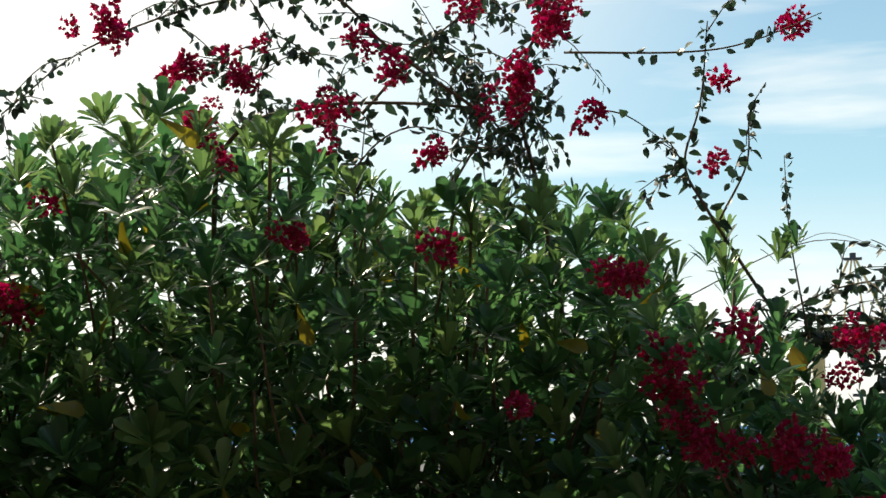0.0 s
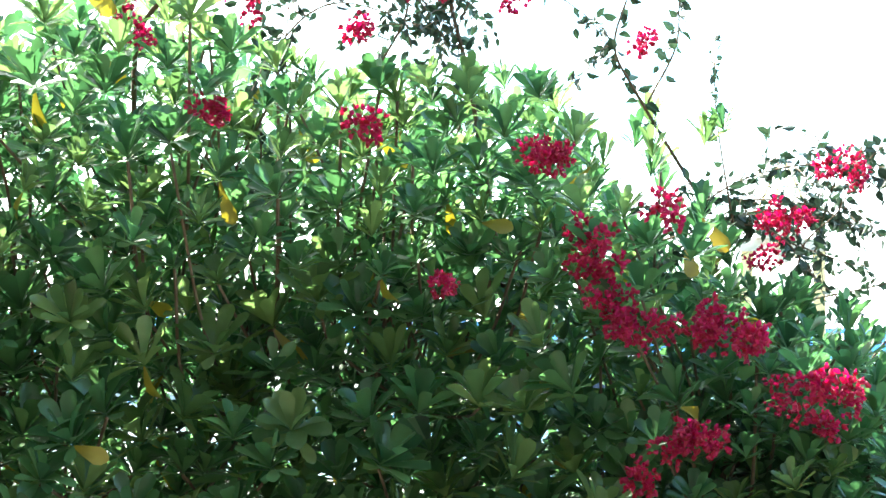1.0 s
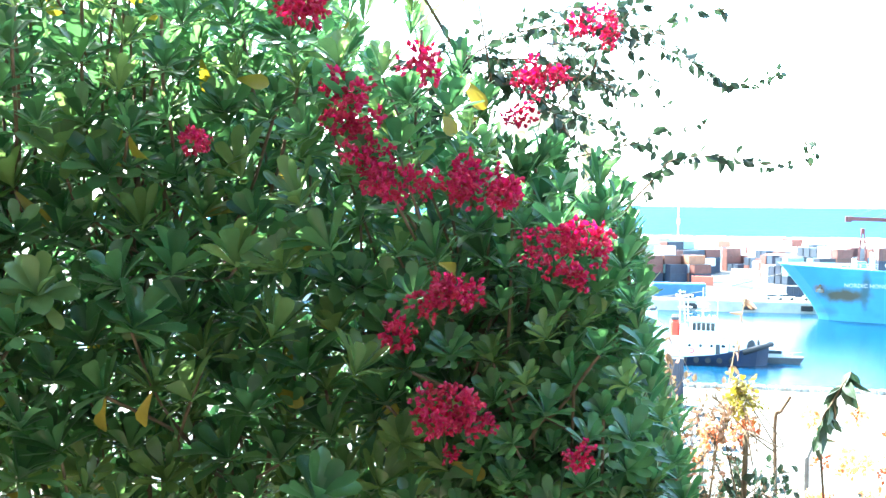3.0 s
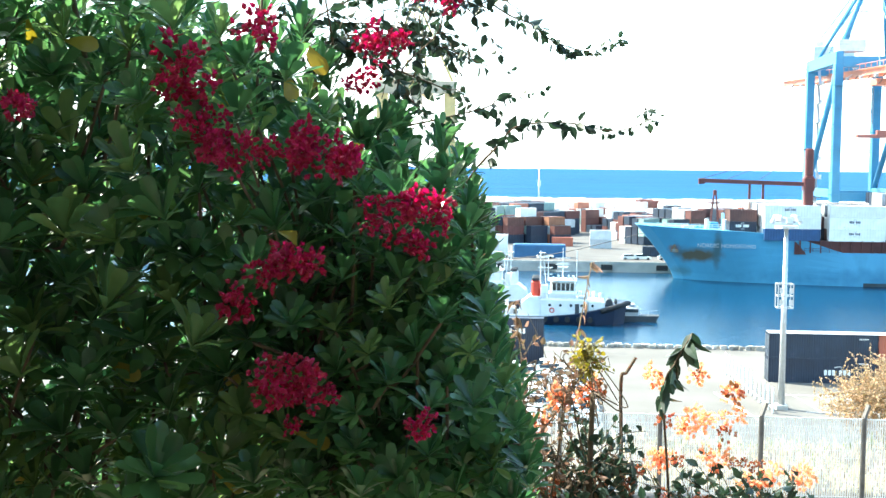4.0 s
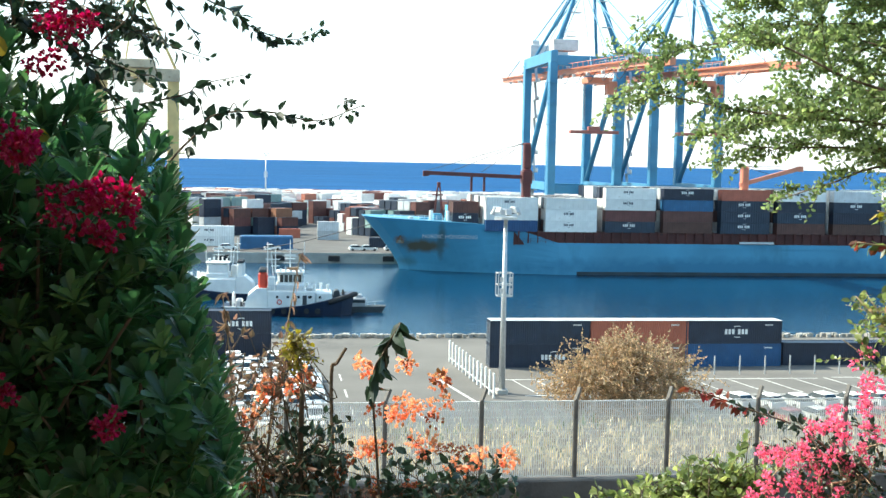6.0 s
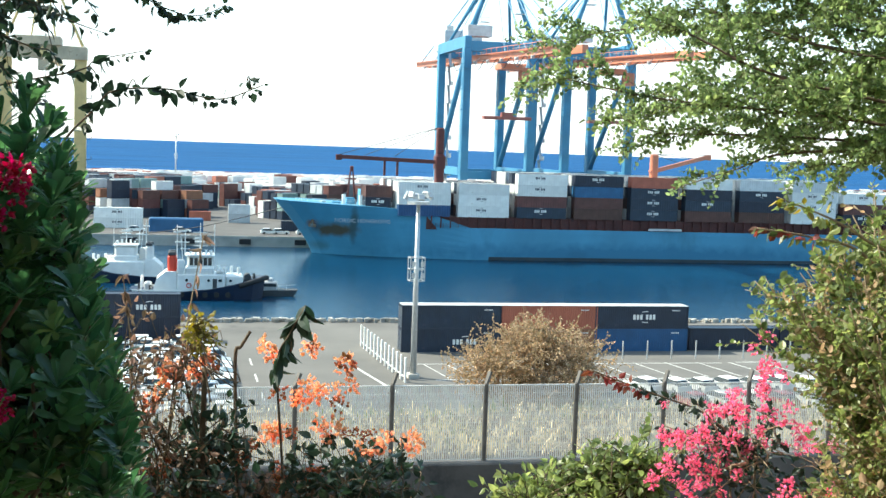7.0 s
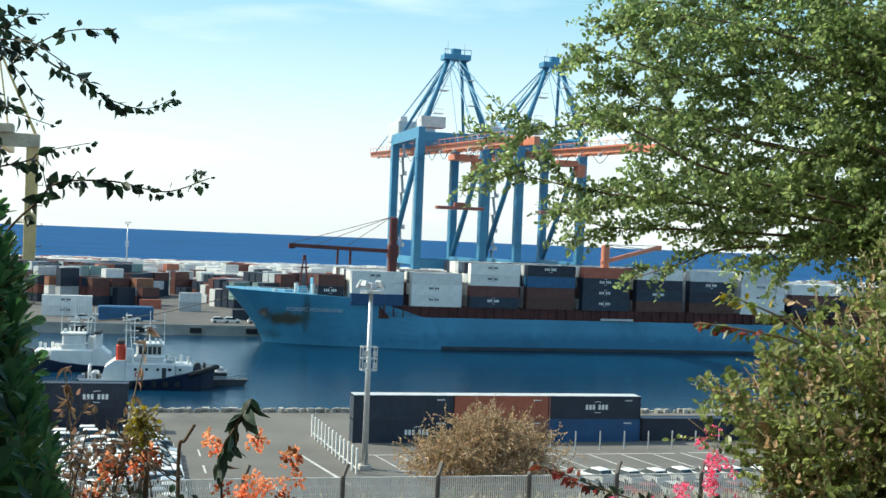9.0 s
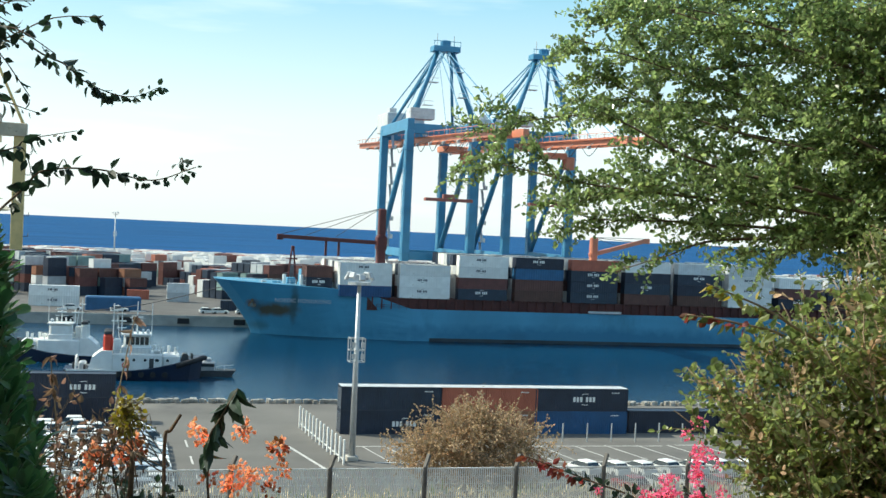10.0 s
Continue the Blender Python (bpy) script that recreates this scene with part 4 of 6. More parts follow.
# ---- cars ----
def car_parts(paint):
    body = Mesh()
    lower = [(-2.1, 0.28), (2.0, 0.25), (2.12, 0.45), (2.08, 0.72), (1.2, 0.88), (-1.75, 0.92), (-2.12, 0.85), (-2.15, 0.5)]
    body.prism(lower, -0.86, 0.86)
    roof = Mesh().add([(-1.5, -0.66, 1.38), (0.15, -0.66, 1.40), (0.15, 0.66, 1.40), (-1.5, 0.66, 1.38), (-1.35, -0.6, 1.47), (0.0, -0.6, 1.48), (0.0, 0.6, 1.48), (-1.35, 0.6, 1.47)],
                      [(0, 1, 5, 4), (1, 2, 6, 5), (2, 3, 7, 6), (3, 0, 4, 7), (4, 5, 6, 7), (0, 3, 2, 1)])
    glass = Mesh().add([(-2.0, -0.8, 0.9), (1.1, -0.8, 0.88), (1.1, 0.8, 0.88), (-2.0, 0.8, 0.9), (-1.5, -0.65, 1.38), (0.15, -0.65, 1.40), (0.15, 0.65, 1.40), (-1.5, 0.65, 1.38)],
                       [(0, 1, 5, 4), (1, 2, 6, 5), (2, 3, 7, 6), (3, 0, 4, 7), (4, 5, 6, 7), (0, 3, 2, 1)])
    return body.done("body", paint), roof.done("roof", paint), glass.done("window_glass", GLASS)


WHEEL = Mesh().tube([(0, -0.1, 0), (0, 0.1, 0)], 0.31, n=14).done("wheel", RUBBER)
LIGHT = Mesh().box(0, -0.2, -0.07, 0.04, 0.2, 0.07, 0.02).done("headlight", GREY)
PAINTS = {"white": WHITE, "silver": material("silver_car_paint", (0.55, 0.57, 0.59), 0.3, metal=0.5, vary=0.05), "dark": material("dark_car_paint", (0.03, 0.035, 0.04), 0.25, vary=0.1, coat=0.5),
          "red": material("red_car_paint", (0.35, 0.02, 0.02), 0.3, vary=0.1, coat=0.5), "blue": material("blue_car_paint", (0.04, 0.10, 0.22), 0.3, vary=0.1, coat=0.5)}
CARS = {k: car_parts(v) for k, v in PAINTS.items()}


def car(colour, m, group):
    c = thing("car", "%s car parked on the yard" % colour, "car", group, m=m)
    b, r, g = CARS[colour]
    part("body", b, c)
    part("roof", r, c)
    part("window_glass", g, c, "dark glass")
    for x in (-1.35, 1.3):
        for y in (-0.8, 0.8):
            part("wheel", WHEEL, c, "", pose(x, y, 0.31))
    for y in (-0.6, 0.6):
        part("headlight", LIGHT, c, "", pose(2.1, y, 0.62))


car_rnd = random.Random(5)
for col in range(6):
    for k in range(18):
        if col > 2 and k % 2 and car_rnd.random() < 0.3:
            continue
        x = 4.4 + 0.02 * k - col * 4.75 - (3.0 if col > 2 else 0) - max(0, k - 12) * 0.45
        car(car_rnd.choice(("white", "white", "white", "silver", "white", "white", "white", "dark")), pose(x, 104.0 + k * 2.25, YARD_Z, 0, 0, 180 * car_rnd.randint(0, 1) + car_rnd.uniform(-1.5, 1.5)), "parked cars in rows")
for k in range(11):
    car(car_rnd.choice(("white", "dark", "red", "silver", "white")), pose(48 + k * 3.0, 115.5 + car_rnd.uniform(-.4, .4), YARD_Z, 0, 0, 105 + car_rnd.uniform(-4, 4)), "cars by the bush")
for k in range(8):
    car(car_rnd.choice(("white", "red", "silver", "white")), pose(50 + k * 3.1, 108.5 + car_rnd.uniform(-.4, .4), YARD_Z, 0, 0, 105 + car_rnd.uniform(-4, 4)), "cars by the bush")
for x in (-8, 3, 24.5, 27.5, 33.5, 40):
    car("white", pose(x, 307 + (x % 3), QUAY_Z, 0, 0, 4), "cars on the quay")


# ---- tugs ----
def tug(x, y, turn, size, label, funnel=TUG_RED):
    c = thing("tugboat", label, "tugboat", "harbour tugs", m=pose(x, y, 0, 0, 0, turn) @ Matrix.Scale(size, 4))
    L, B = 24.0, 4.0
    m = Mesh()
    st = [(-12, 3.2, 1.6), (-9, 3.9, 1.4), (-3, 4.0, 1.4), (2, 4.0, 1.9), (6, 3.7, 2.7), (9.5, 2.6, 3.6), (11.6, 0.5, 4.2)]
    v = []
    for sx, w, h in st:
        v += [(sx * (0.95 if sx > 9 else 1), -w * 0.82, -0.8), (sx, -w, h), (sx, w, h), (sx * (0.95 if sx > 9 else 1), w * 0.82, -0.8)]
    f = [(i * 4 + k, i * 4 + (k + 1) % 4, i * 4 + 4 + (k + 1) % 4, i * 4 + 4 + k) for i in range(len(st) - 1) for k in range(4)] + [(0, 3, 2, 1), (24, 25, 26, 27)]
    part("hull", m.add(v, f).done("hull", TUG_HULL), c)
    fend = Mesh().tube([(7, -3.6, 2.5), (9.7, -2.6, 3.3), (11.9, 0, 3.7), (9.7, 2.6, 3.3), (7, 3.6, 2.5)], 0.45, n=8)
    part("fender", fend.done("fender", RUBBER, True), c, "black rubber bow fender")
    for i in range(9):
        part("tyre", Mesh().tube([(-11 + i * 2, -4.05, 1.0), (-11 + i * 2, -4.3, 1.0)], 0.5, n=10).done("tyre", RUBBER), c, "black tyre fender")
    rim = Mesh().box(-11.5, -3.95, 1.35, -3.2, -3.75, 1.75).box(-11.5, 3.75, 1.35, -3.2, 3.95, 1.75)
    part("bulwark", rim.done("bulwark", WHITE), c)
    d = part("deckhouse", Mesh().box(-4.0, -3.0, 1.4, 4.5, 3.0, 4.5, 0.25).box(4.5, -2.5, 1.9, 7.6, 2.5, 4.3, 0.3).done("deckhouse", WHITE), c, "white deckhouse")
    for i in range(6):
        part("porthole", Mesh().tube([(-2.2 + i * 1.9 - (3.6 if i == 5 else 0), -3.0, 3.4), (-2.2 + i * 1.9 - (3.6 if i == 5 else 0), -3.06, 3.4)], 0.26, n=10).done("porthole", GLASS), d)
    part("door", Mesh().box(2.3, -3.07, 1.7, 3.05, -3.01, 3.7).done("door", DARK), d)
    wh = part("wheelhouse", Mesh().box(-2.5, -2.3, 4.5, 2.5, 2.3, 5.6, 0.2).box(-2.2, -2.0, 5.6, 2.3, 2.0, 7.6, 0.4).box(-2.5, -2.3, 7.6, 2.6, 2.3, 7.85, 0.1).done("wheelhouse", WHITE), c, "white wheelhouse")
    for i in range(5):
        part("window", Mesh().box(-1.75 + i * 0.8, -2.05, 5.95, -1.13 + i * 0.8, -1.99, 7.3).done("window", GLASS), wh)
    for i in range(4):
        part("window", Mesh().box(2.28, -1.55 + i * 0.85, 5.95, 2.34, -0.95 + i * 0.85, 7.3).done("window", GLASS), wh)
    for yy in (-1.6, 1.6):
        part("funnel", Mesh().box(-5.6, yy - 0.7, 4.6, -4.0, yy + 0.7, 7.7, 0.35).done("funnel", funnel), c, "red funnel" if funnel is TUG_RED else "white funnel")
    for yy in (-1.6, 1.6):
        part("funnel_cap", Mesh().box(-5.5, yy - 0.6, 7.7, -4.1, yy + 0.6, 8.3, 0.15).done("funnel_cap", DARK), c, "black funnel top")
    part("casing", Mesh().prism([(-8.0, 1.4), (-4.0, 1.4), (-4.0, 4.9), (-5.8, 4.9), (-7.4, 3.6)], -2.9, 2.9).box(-3.9, -2.6, 4.5, -2.6, -1.4, 7.0, 0.2).done("casing", WHITE), c, "white engine casing")
    part("winch_house", Mesh().box(-9.6, -1.6, 1.4, -8.4, 1.6, 2.7, 0.2).done("winch_house", GREY), c)
    ms = Mesh().tube([(0.0, 0, 7.6), (0.0, 0, 13.4)], 0.16, 0.08, n=6).tube([(-2.6, -0.8, 7.6), (-2.6, -0.8, 12.2)], 0.14, 0.08, n=6).tube([(2.5, 0.8, 7.6), (2.5, 0.8, 13.0)], 0.07, n=5)
    for z in (9.2, 10.4, 11.6):
        ms.box(-1.3, -0.06, z, 1.3, 0.06, z + 0.12)
        ms.box(-3.4, -0.9, z - 0.5, -1.8, -0.7, z - 0.38)
    ms.tube([(-4.0, -0.6, 7.0), (-4.0, -0.6, 13.0)], 0.13, 0.08, n=6).tube([(-3.0, -0.6, 7.0), (-3.4, -0.6, 11.0)], 0.08, n=5).box(-4.4, -0.8, 9.8, -1.9, -0.4, 10.0).box(-4.7, -0.8, 11.6, -3.3, -0.4, 11.75)
    for k in range(5):
        ms.box(-1.8 + k * 0.9, -1.9, 7.8, -1.45 + k * 0.9, -1.5, 8.4 + 0.3 * (k % 2))
    ms.box(-0.9, -0.5, 9.9, 0.9, 0.5, 10.1).box(-1.0, -0.12, 10.5, 1.0, 0.12, 10.8)
    part("mast", ms.done("mast", WHITE), c, "white mast with radar arms")
    rl = Mesh()
    for i in range(13):
        rl.box(-3.9 + i * 0.68, -2.95, 4.5, -3.84 + i * 0.68, -2.89, 5.45)
    for z in (4.95, 5.42):
        rl.box(-3.9, -2.95, z, 4.4, -2.9, z + 0.05)
    part("rail", rl.done("rail", STEEL), c)
    for k, (bx, by) in enumerate(((-8.5, -2.2), (-8.5, 2.2), (-10.5, 0), (9.6, -1.0), (9.6, 1.0))):
        ob2 = Mesh().tube([(bx, by, 1.4), (bx, by, 2.4 + (2.0 if bx > 9 else 0))], 0.22, n=8)
        part("bollard", ob2.done("bollard", DARK), c)
    part("tow_arch", Mesh().tube(spline([(-10.0, -2.6, 1.4), (-10.0, -2.3, 3.2), (-10.0, 0, 3.8), (-10.0, 2.3, 3.2), (-10.0, 2.6, 1.4)], 4), 0.16, n=6).done("tow_arch", WHITE), c)
    part("life_raft", Mesh().tube([(3.0, -2.3, 4.86), (4.1, -2.3, 4.86)], 0.38, n=10).done("life_raft", WHITE), c, "white life raft canister")
    part("searchlight", Mesh().box(1.6, -0.4, 7.85, 2.2, 0.4, 8.5, 0.1).done("searchlight", GREY), c)
    for k in range(4):
        part("vent", Mesh().tube([(3.2 + k * 1.2, 1.2 - (k % 2) * 2.4, 4.2), (3.2 + k * 1.2, 1.2 - (k % 2) * 2.4, 5.6)], 0.22, 0.3, n=8).done("vent", WHITE), c)
    part("winch", Mesh().tube([(8.4, -1.2, 3.9), (8.4, 1.2, 3.9)], 0.6, n=10).box(7.7, -1.4, 2.4, 9.1, 1.4, 3.6).done("winch", DARK), c)
    part("life_ring", Mesh().tube([(-1.8 + 0.4 * math.cos(a), -3.1, 2.5 + 0.4 * math.sin(a)) for a in [k * math.pi / 6 for k in range(13)]], 0.09, n=5).done("life_ring", TUG_RED), c)


tug(5.0, 203.5, -2, 0.93, "white and dark blue harbour tug with a red funnel")
tug(-7.6, 226.0, 177, 0.86, "white and dark blue harbour tug lying behind another", WHITE)


def pilot_boat():
    c = thing("pilot_boat", "small grey work boat beyond the tug's bow", "boat", m=pose(17.6, 206.5, 0, 0, 0, -4) @ Matrix.Scale(0.85, 4))
    part("hull", Mesh().prism([(-4, -0.5), (3.4, -0.5), (4.6, 1.3), (-4.2, 1.1)], -1.5, 1.5).done("hull", DARK), c)
    part("cabin", Mesh().box(-2.4, -1.1, 1.1, 0.6, 1.1, 2.9, 0.25).box(-1.6, -.7, 2.9, -0.2, .7, 3.6, .2).done("cabin", GREY), c)
    part("window", Mesh().box(-2.2, -1.14, 1.9, 0.4, -1.09, 2.5).done("window", GLASS), c)
    part("rail", Mesh().bar((0.8, -1.3, 2.1), (4.2, -0.5, 2.3), 0.08).bar((0.8, -1.3, 1.1), (0.8, -1.3, 2.1), 0.08).bar((2.4, -0.9, 1.2), (2.4, -0.9, 2.2), 0.08).done("rail", STEEL), c)


pilot_boat()


# ---- fences ----
def wire_fence():
    FY, Z0, H, PITCH = 31.0, 18.45, 2.1, 2.55
    w = thing("wall_retaining", "dark weathered concrete retaining wall under the fence", "wall", kind="structure",
              me=Mesh().box(-40, 30.7, 14.5, 60, 31.28, 18.45, 0.04).done("wall_retaining", DARK_WALL))
    f = thing("wire_fence", "galvanised wire mesh fence with cranked dark posts on a low wall", "fence")
    pm = Mesh().box(-0.055, -0.055, -0.05, 0.055, 0.055, H, 0.015).bar((0, 0, H - 0.01), (0.13, 0.10, H + 0.3), 0.09)
    pm = pm.done("post", FENCE_STEEL)
    panel = Mesh()
    n = 42
    for i in range(n + 1):
        x = 0.06 + i * (PITCH - 0.12) / n
        panel.add([(x - 0.018, 0, 0.03), (x + 0.018, 0, 0.03), (x + 0.018, 0, H - 0.05), (x - 0.018, 0, H - 0.05), (x, 0.012, 0.03), (x, 0.012, H - 0.05)], [(0, 1, 2, 3), (1, 4, 5, 2), (4, 0, 3, 5)])
    for k in range(11):
        z = 0.05 + k * (H - 0.12) / 10
        panel.add([(0.05, 0.012, z - 0.006), (PITCH - 0.05, 0.012, z - 0.006), (PITCH - 0.05, 0.012, z + 0.006), (0.05, 0.012, z + 0.006)], [(0, 1, 2, 3)])
    panel.bar((0.05, 0.01, H - 0.05), (PITCH - 0.05, 0.01, H - 0.05), 0.03)
    panel = panel.done("mesh_panel", FENCE_WIRE, None)
    for i in range(-9, 15):
        x = 5.93 + i * PITCH
        part("post", pm, f, "dark weathered post with a cranked tip", pose(x, FY, Z0, 0, 0, 0))
        part("mesh_panel", panel, f, "", pose(x, FY, Z0))


wire_fence()


def white_barrier():
    b = thing("white_fence", "white slatted barrier leading to the mast", "fence")
    sl = Mesh().box(-0.08, -0.2, 0, 0.08, 0.2, 2.6, 0.02).done("slat", WHITE)
    for i in range(13):
        t = i / 12
        part("slat", sl, b, "", pose(22.8 + 1.2 * t, 143.0 - 22 * t, YARD_Z))
    part("rail", Mesh().bar((22.85, 143.2, YARD_Z + 0.5), (24.05, 120.8, YARD_Z + 0.5), 0.1).done("rail", WHITE), b)
    r = thing("yard_posts", "row of pale steel posts before the containers", "bollards", "yard posts")
    pm = Mesh().tube([(0, 0, 0), (0, 0, 2.2)], 0.09, n=8).done("post", STEEL)
    for i in range(14):
        part("post", pm, r, "", pose(49.5 + i * 3.1, 133.4, YARD_Z))


white_barrier()


# ---- plants ----
def leaf_into(m, base, along, normal, length, width, fold=0.25, blunt=0.0, bend=0.15):
    """One leaf: a folded blade of six quads; blunt puts its widest place near the tip."""
    along = along.normalized()
    side = along.cross(normal)
    if side.length < 1e-4:
        side = along.cross(Vector((0.3, 0.5, 0.8)))
    side.normalize()
    up = side.cross(along)
    if blunt > 0.5:
        rows = ((0.0, 0.12), (0.45, 0.60), (0.80, 1.0), (0.95, 0.78), (1.01, 0.25)) if length > 0.07 else ((0.0, 0.12), (0.5, 0.68), (0.85, 1.0), (1.01, 0.3))
    else:
        rows = ((0.0, 0.08), (0.3, 0.85), (0.62, 0.78), (1.0, 0.08 + 0.5 * blunt))
    k = len(m.v)
    for t, w in rows:
        c = base + along * (length * t) - up * (bend * length * t * t)
        e = side * (width * 0.5 * w)
        m.v.extend((tuple(c - e + up * (fold * width * 0.5 * w)), tuple(c), tuple(c + e + up * (fold * width * 0.5 * w))))
    for i in range(len(rows) - 1):
        a = k + i * 3
        m.f.append((a, a + 1, a + 4, a + 3))
        m.f.append((a + 1, a + 2, a + 5, a + 4))


def small_leaf_into(m, base, along, normal, length, width, fold=0.3):
    """A small pointed leaf: two halves folded along the midrib."""
    side = along.cross(normal)
    if side.length < 1e-4:
        side = along.cross(Vector((0.3, 0.5, 0.8)))
    side.normalize()
    up = side.cross(along) * (fold * width)
    e, k = side * (width * 0.5), len(m.v)
    a, b = base + along * (length * 0.28) + up * 0.45, base + along * (length * 0.68) + up * 0.35
    m.v.extend(tuple(p) for p in (base, a + e * 0.9, b + e * 0.85, base + along * length, b - e * 0.85, a - e * 0.9))
    m.f.append((k, k + 1, k + 2, k + 3))
    m.f.append((k, k + 3, k + 4, k + 5))


def rand_dir(rnd):
    while True:
        v = Vector((rnd.uniform(-1, 1), rnd.uniform(-1, 1), rnd.uniform(-1, 1)))
        if 0.05 < v.length < 1:
            return v.normalized()


def rosette_into(m, rnd, origin, axis, size, leaves=15, slim=1.0):
    axis = axis.normalized()
    s = axis.cross(Vector((0.2, 0.9, 0.1))).normalized()
    u = s.cross(axis)
    for i in range(leaves):
        t = i / leaves
        a = i * 2.39996 + rnd.uniform(-0.2, 0.2)
        open_by = radians((18 + 66 * (1 - t)) * slim + rnd.uniform(-10, 10))
        d = axis * math.cos(open_by) + (s * math.cos(a) + u * math.sin(a)) * math.sin(open_by)
        ln = size * (0.62 + 0.38 * math.sin(math.pi * min(1, 0.25 + 0.75 * (1 - t)))) * rnd.uniform(0.85, 1.12)
        leaf_into(m, origin + axis * (t * size * 0.18), d, axis, ln, ln * rnd.uniform(0.36, 0.44) * slim, rnd.uniform(0.15, 0.5), 0.85, rnd.uniform(-0.15, 0.4))


def bearing(az, r, z):
    a = radians(az)
    return Vector((-math.sin(a) * r, math.cos(a) * r, z))


# hedge outline: bearing in degrees from the terrace, slope of its top in degrees
HEDGE = [(-1.8, -16.5), (-1.0, -12.8), (0.3, -9.0), (0.7, -6.0), (2.0, -3.0), (3.4, -1.6), (5.7, -1.2), (7.3, 0.2), (8.6, 1.6), (10.5, 2.4), (12.3, 3.6), (13.8, 5.8), (14.8, 8.2), (15.8, 10.0), (18.5, 9.8),
         (20.6, 10.4), (24, 9.8), (27, 9.9), (29, 10.9), (32, 12.0), (36, 12.6), (38, 13.8), (40.5, 12.9), (43.2, 11.6), (45.5, 9.8), (50, 9.5), (58, 10)]


def hedge_top(az):
    for (a, ea), (b, eb) in zip(HEDGE, HEDGE[1:]):
        if az <= b:
            return ea + (eb - ea) * (az - a) / (b - a)
    return HEDGE[-1][1]


def big_shrub():
    rnd = random.Random(31)
    sh = thing("shrub", "large glossy green shrub with rosettes of spoon-shaped leaves", "shrub")
    variants = []
    for k in range(10):
        m = Mesh()
        rosette_into(m, rnd, Vector((0, 0, 0)), Vector((0, 0, 1)), 0.094, rnd.randint(15, 20), 0.75 if k % 4 == 3 else 1.0)
        mat = (LEAF, LEAF, LEAF, LEAF_YOUNG_LIT)[k % 4] if k < 8 else LEAF_YOUNG_LIT
        me = m.done("leaf_rosette", mat, None)
        me.shade_smooth()
        variants.append(me)
    spots = []
    for layer, (r0, n) in enumerate(((2.90, 298), (3.10, 620), (3.35, 620), (3.7, 420), (4.1, 220))):
        tries = 0
        got = []
        while len(got) < n and tries < 9000:
            tries += 1
            az = rnd.uniform(-1.6, 54)
            top = hedge_top(az)
            el = rnd.uniform(-17.5, top)
            if layer >= 3 and el > top - 1.5:
                continue
            if any((az - a) ** 2 + (el - e) ** 2 < ((1.25 if az < 9 else 1.4) if layer else (1.55 if az < 9 else 1.85)) ** 2 for a, e in got):
                continue
            got.append((az, el))
            r = r0 + rnd.uniform(-0.13, 0.13) - 0.006 * (el + 8) * (1 if layer < 2 else 0) + 0.10 * noise.noise((az * 0.12, el * 0.12, layer))
            r = max(r, 2.6)
            p = bearing(az, r, 27 + r * math.tan(radians(el)))
            if p.z < 25.35:
                continue
            spots.append((layer, p, az, el, top))
    front = [s for s in spots if s[0] == 0]
    rest = [s for s in spots if s[0] > 0]
    joined = {"leaf": Mesh(), "young": Mesh(), "old": Mesh()}

    def axis_for(az, el, top):
        out = bearing(az, -1, 0)
        edge = max(0.0, 1 - (top - el) / 9)
        return (Vector((0, 0, 0.95 + 0.8 * edge)) + out * rnd.uniform(0.1, 0.75) * (1 - 0.6 * edge) + rand_dir(rnd) * 0.5 + Vector((-0.15, 0.1, 0))).normalized()
    for layer, p, az, el, top in front:
        ax = axis_for(az, el, top)
        q = ax.to_track_quat("Z", "Y").to_matrix().to_4x4()
        s = rnd.uniform(0.72, 1.05) * (1.18 if el < 0 and az > 12 else 0.8 if az < 9 else 0.95)
        pick = variants[rnd.choice((0, 1, 2, 4, 5, 6, 8, 9))] if az < 7 else variants[rnd.randrange(10)] if el < top - 3 or rnd.random() < 0.5 else variants[3]
        part("leaf_rosette", pick, sh, "", Matrix.Translation(p) @ q @ pose(0, 0, 0, 0, 0, rnd.uniform(0, 360)) @ Matrix.Scale(s, 4))
    for layer, p, az, el, top in rest:
        ax = axis_for(az, el, top)
        # young leaves carry sunlit colour, set thickest near the top
        kind = "young" if az > 6 and rnd.random() < (0.55 if el > top - 4.5 else 0.25) else "leaf"
        rosette_into(joined[kind], rnd, p, ax, 0.084 * rnd.uniform(0.7, 1.1), rnd.randint(13, 17), 0.72 if el > top - 4 else 0.95)
    for k in range(9000):
        az = rnd.uniform(1.5, 53)
        top = hedge_top(az) - 0.8
        el = rnd.uniform(-17, top)
        if k > 5000:
            el = rnd.uniform(-17, min(top, 3))
        r = rnd.uniform(3.05, 3.75) if k <= 5000 else rnd.uniform(3.4, 4.2)
        p = bearing(az, r, 27 + r * math.tan(radians(el)))
        d = (rand_dir(rnd) + Vector((0, 0, 0.35))).normalized()
        ln = rnd.uniform(0.055, 0.10)
        leaf_into(joined["young" if rnd.random() < 0.15 else "leaf"], p, d, rand_dir(rnd), ln, ln * 0.42, 0.3, 0.9, 0.2)
    for k in range(3200):
        az = rnd.uniform(-0.5, 10)
        el = rnd.uniform(-17, hedge_top(az) - 1.0)
        r = rnd.uniform(3.15, 4.0)
        p = bearing(az, r, 27 + r * math.tan(radians(el)))
        ln = rnd.uniform(0.05, 0.085)
        leaf_into(joined["leaf"], p, (rand_dir(rnd) + Vector((0, 0, 0.35))).normalized(), rand_dir(rnd), ln, ln * 0.42, 0.3, 0.9, 0.2)
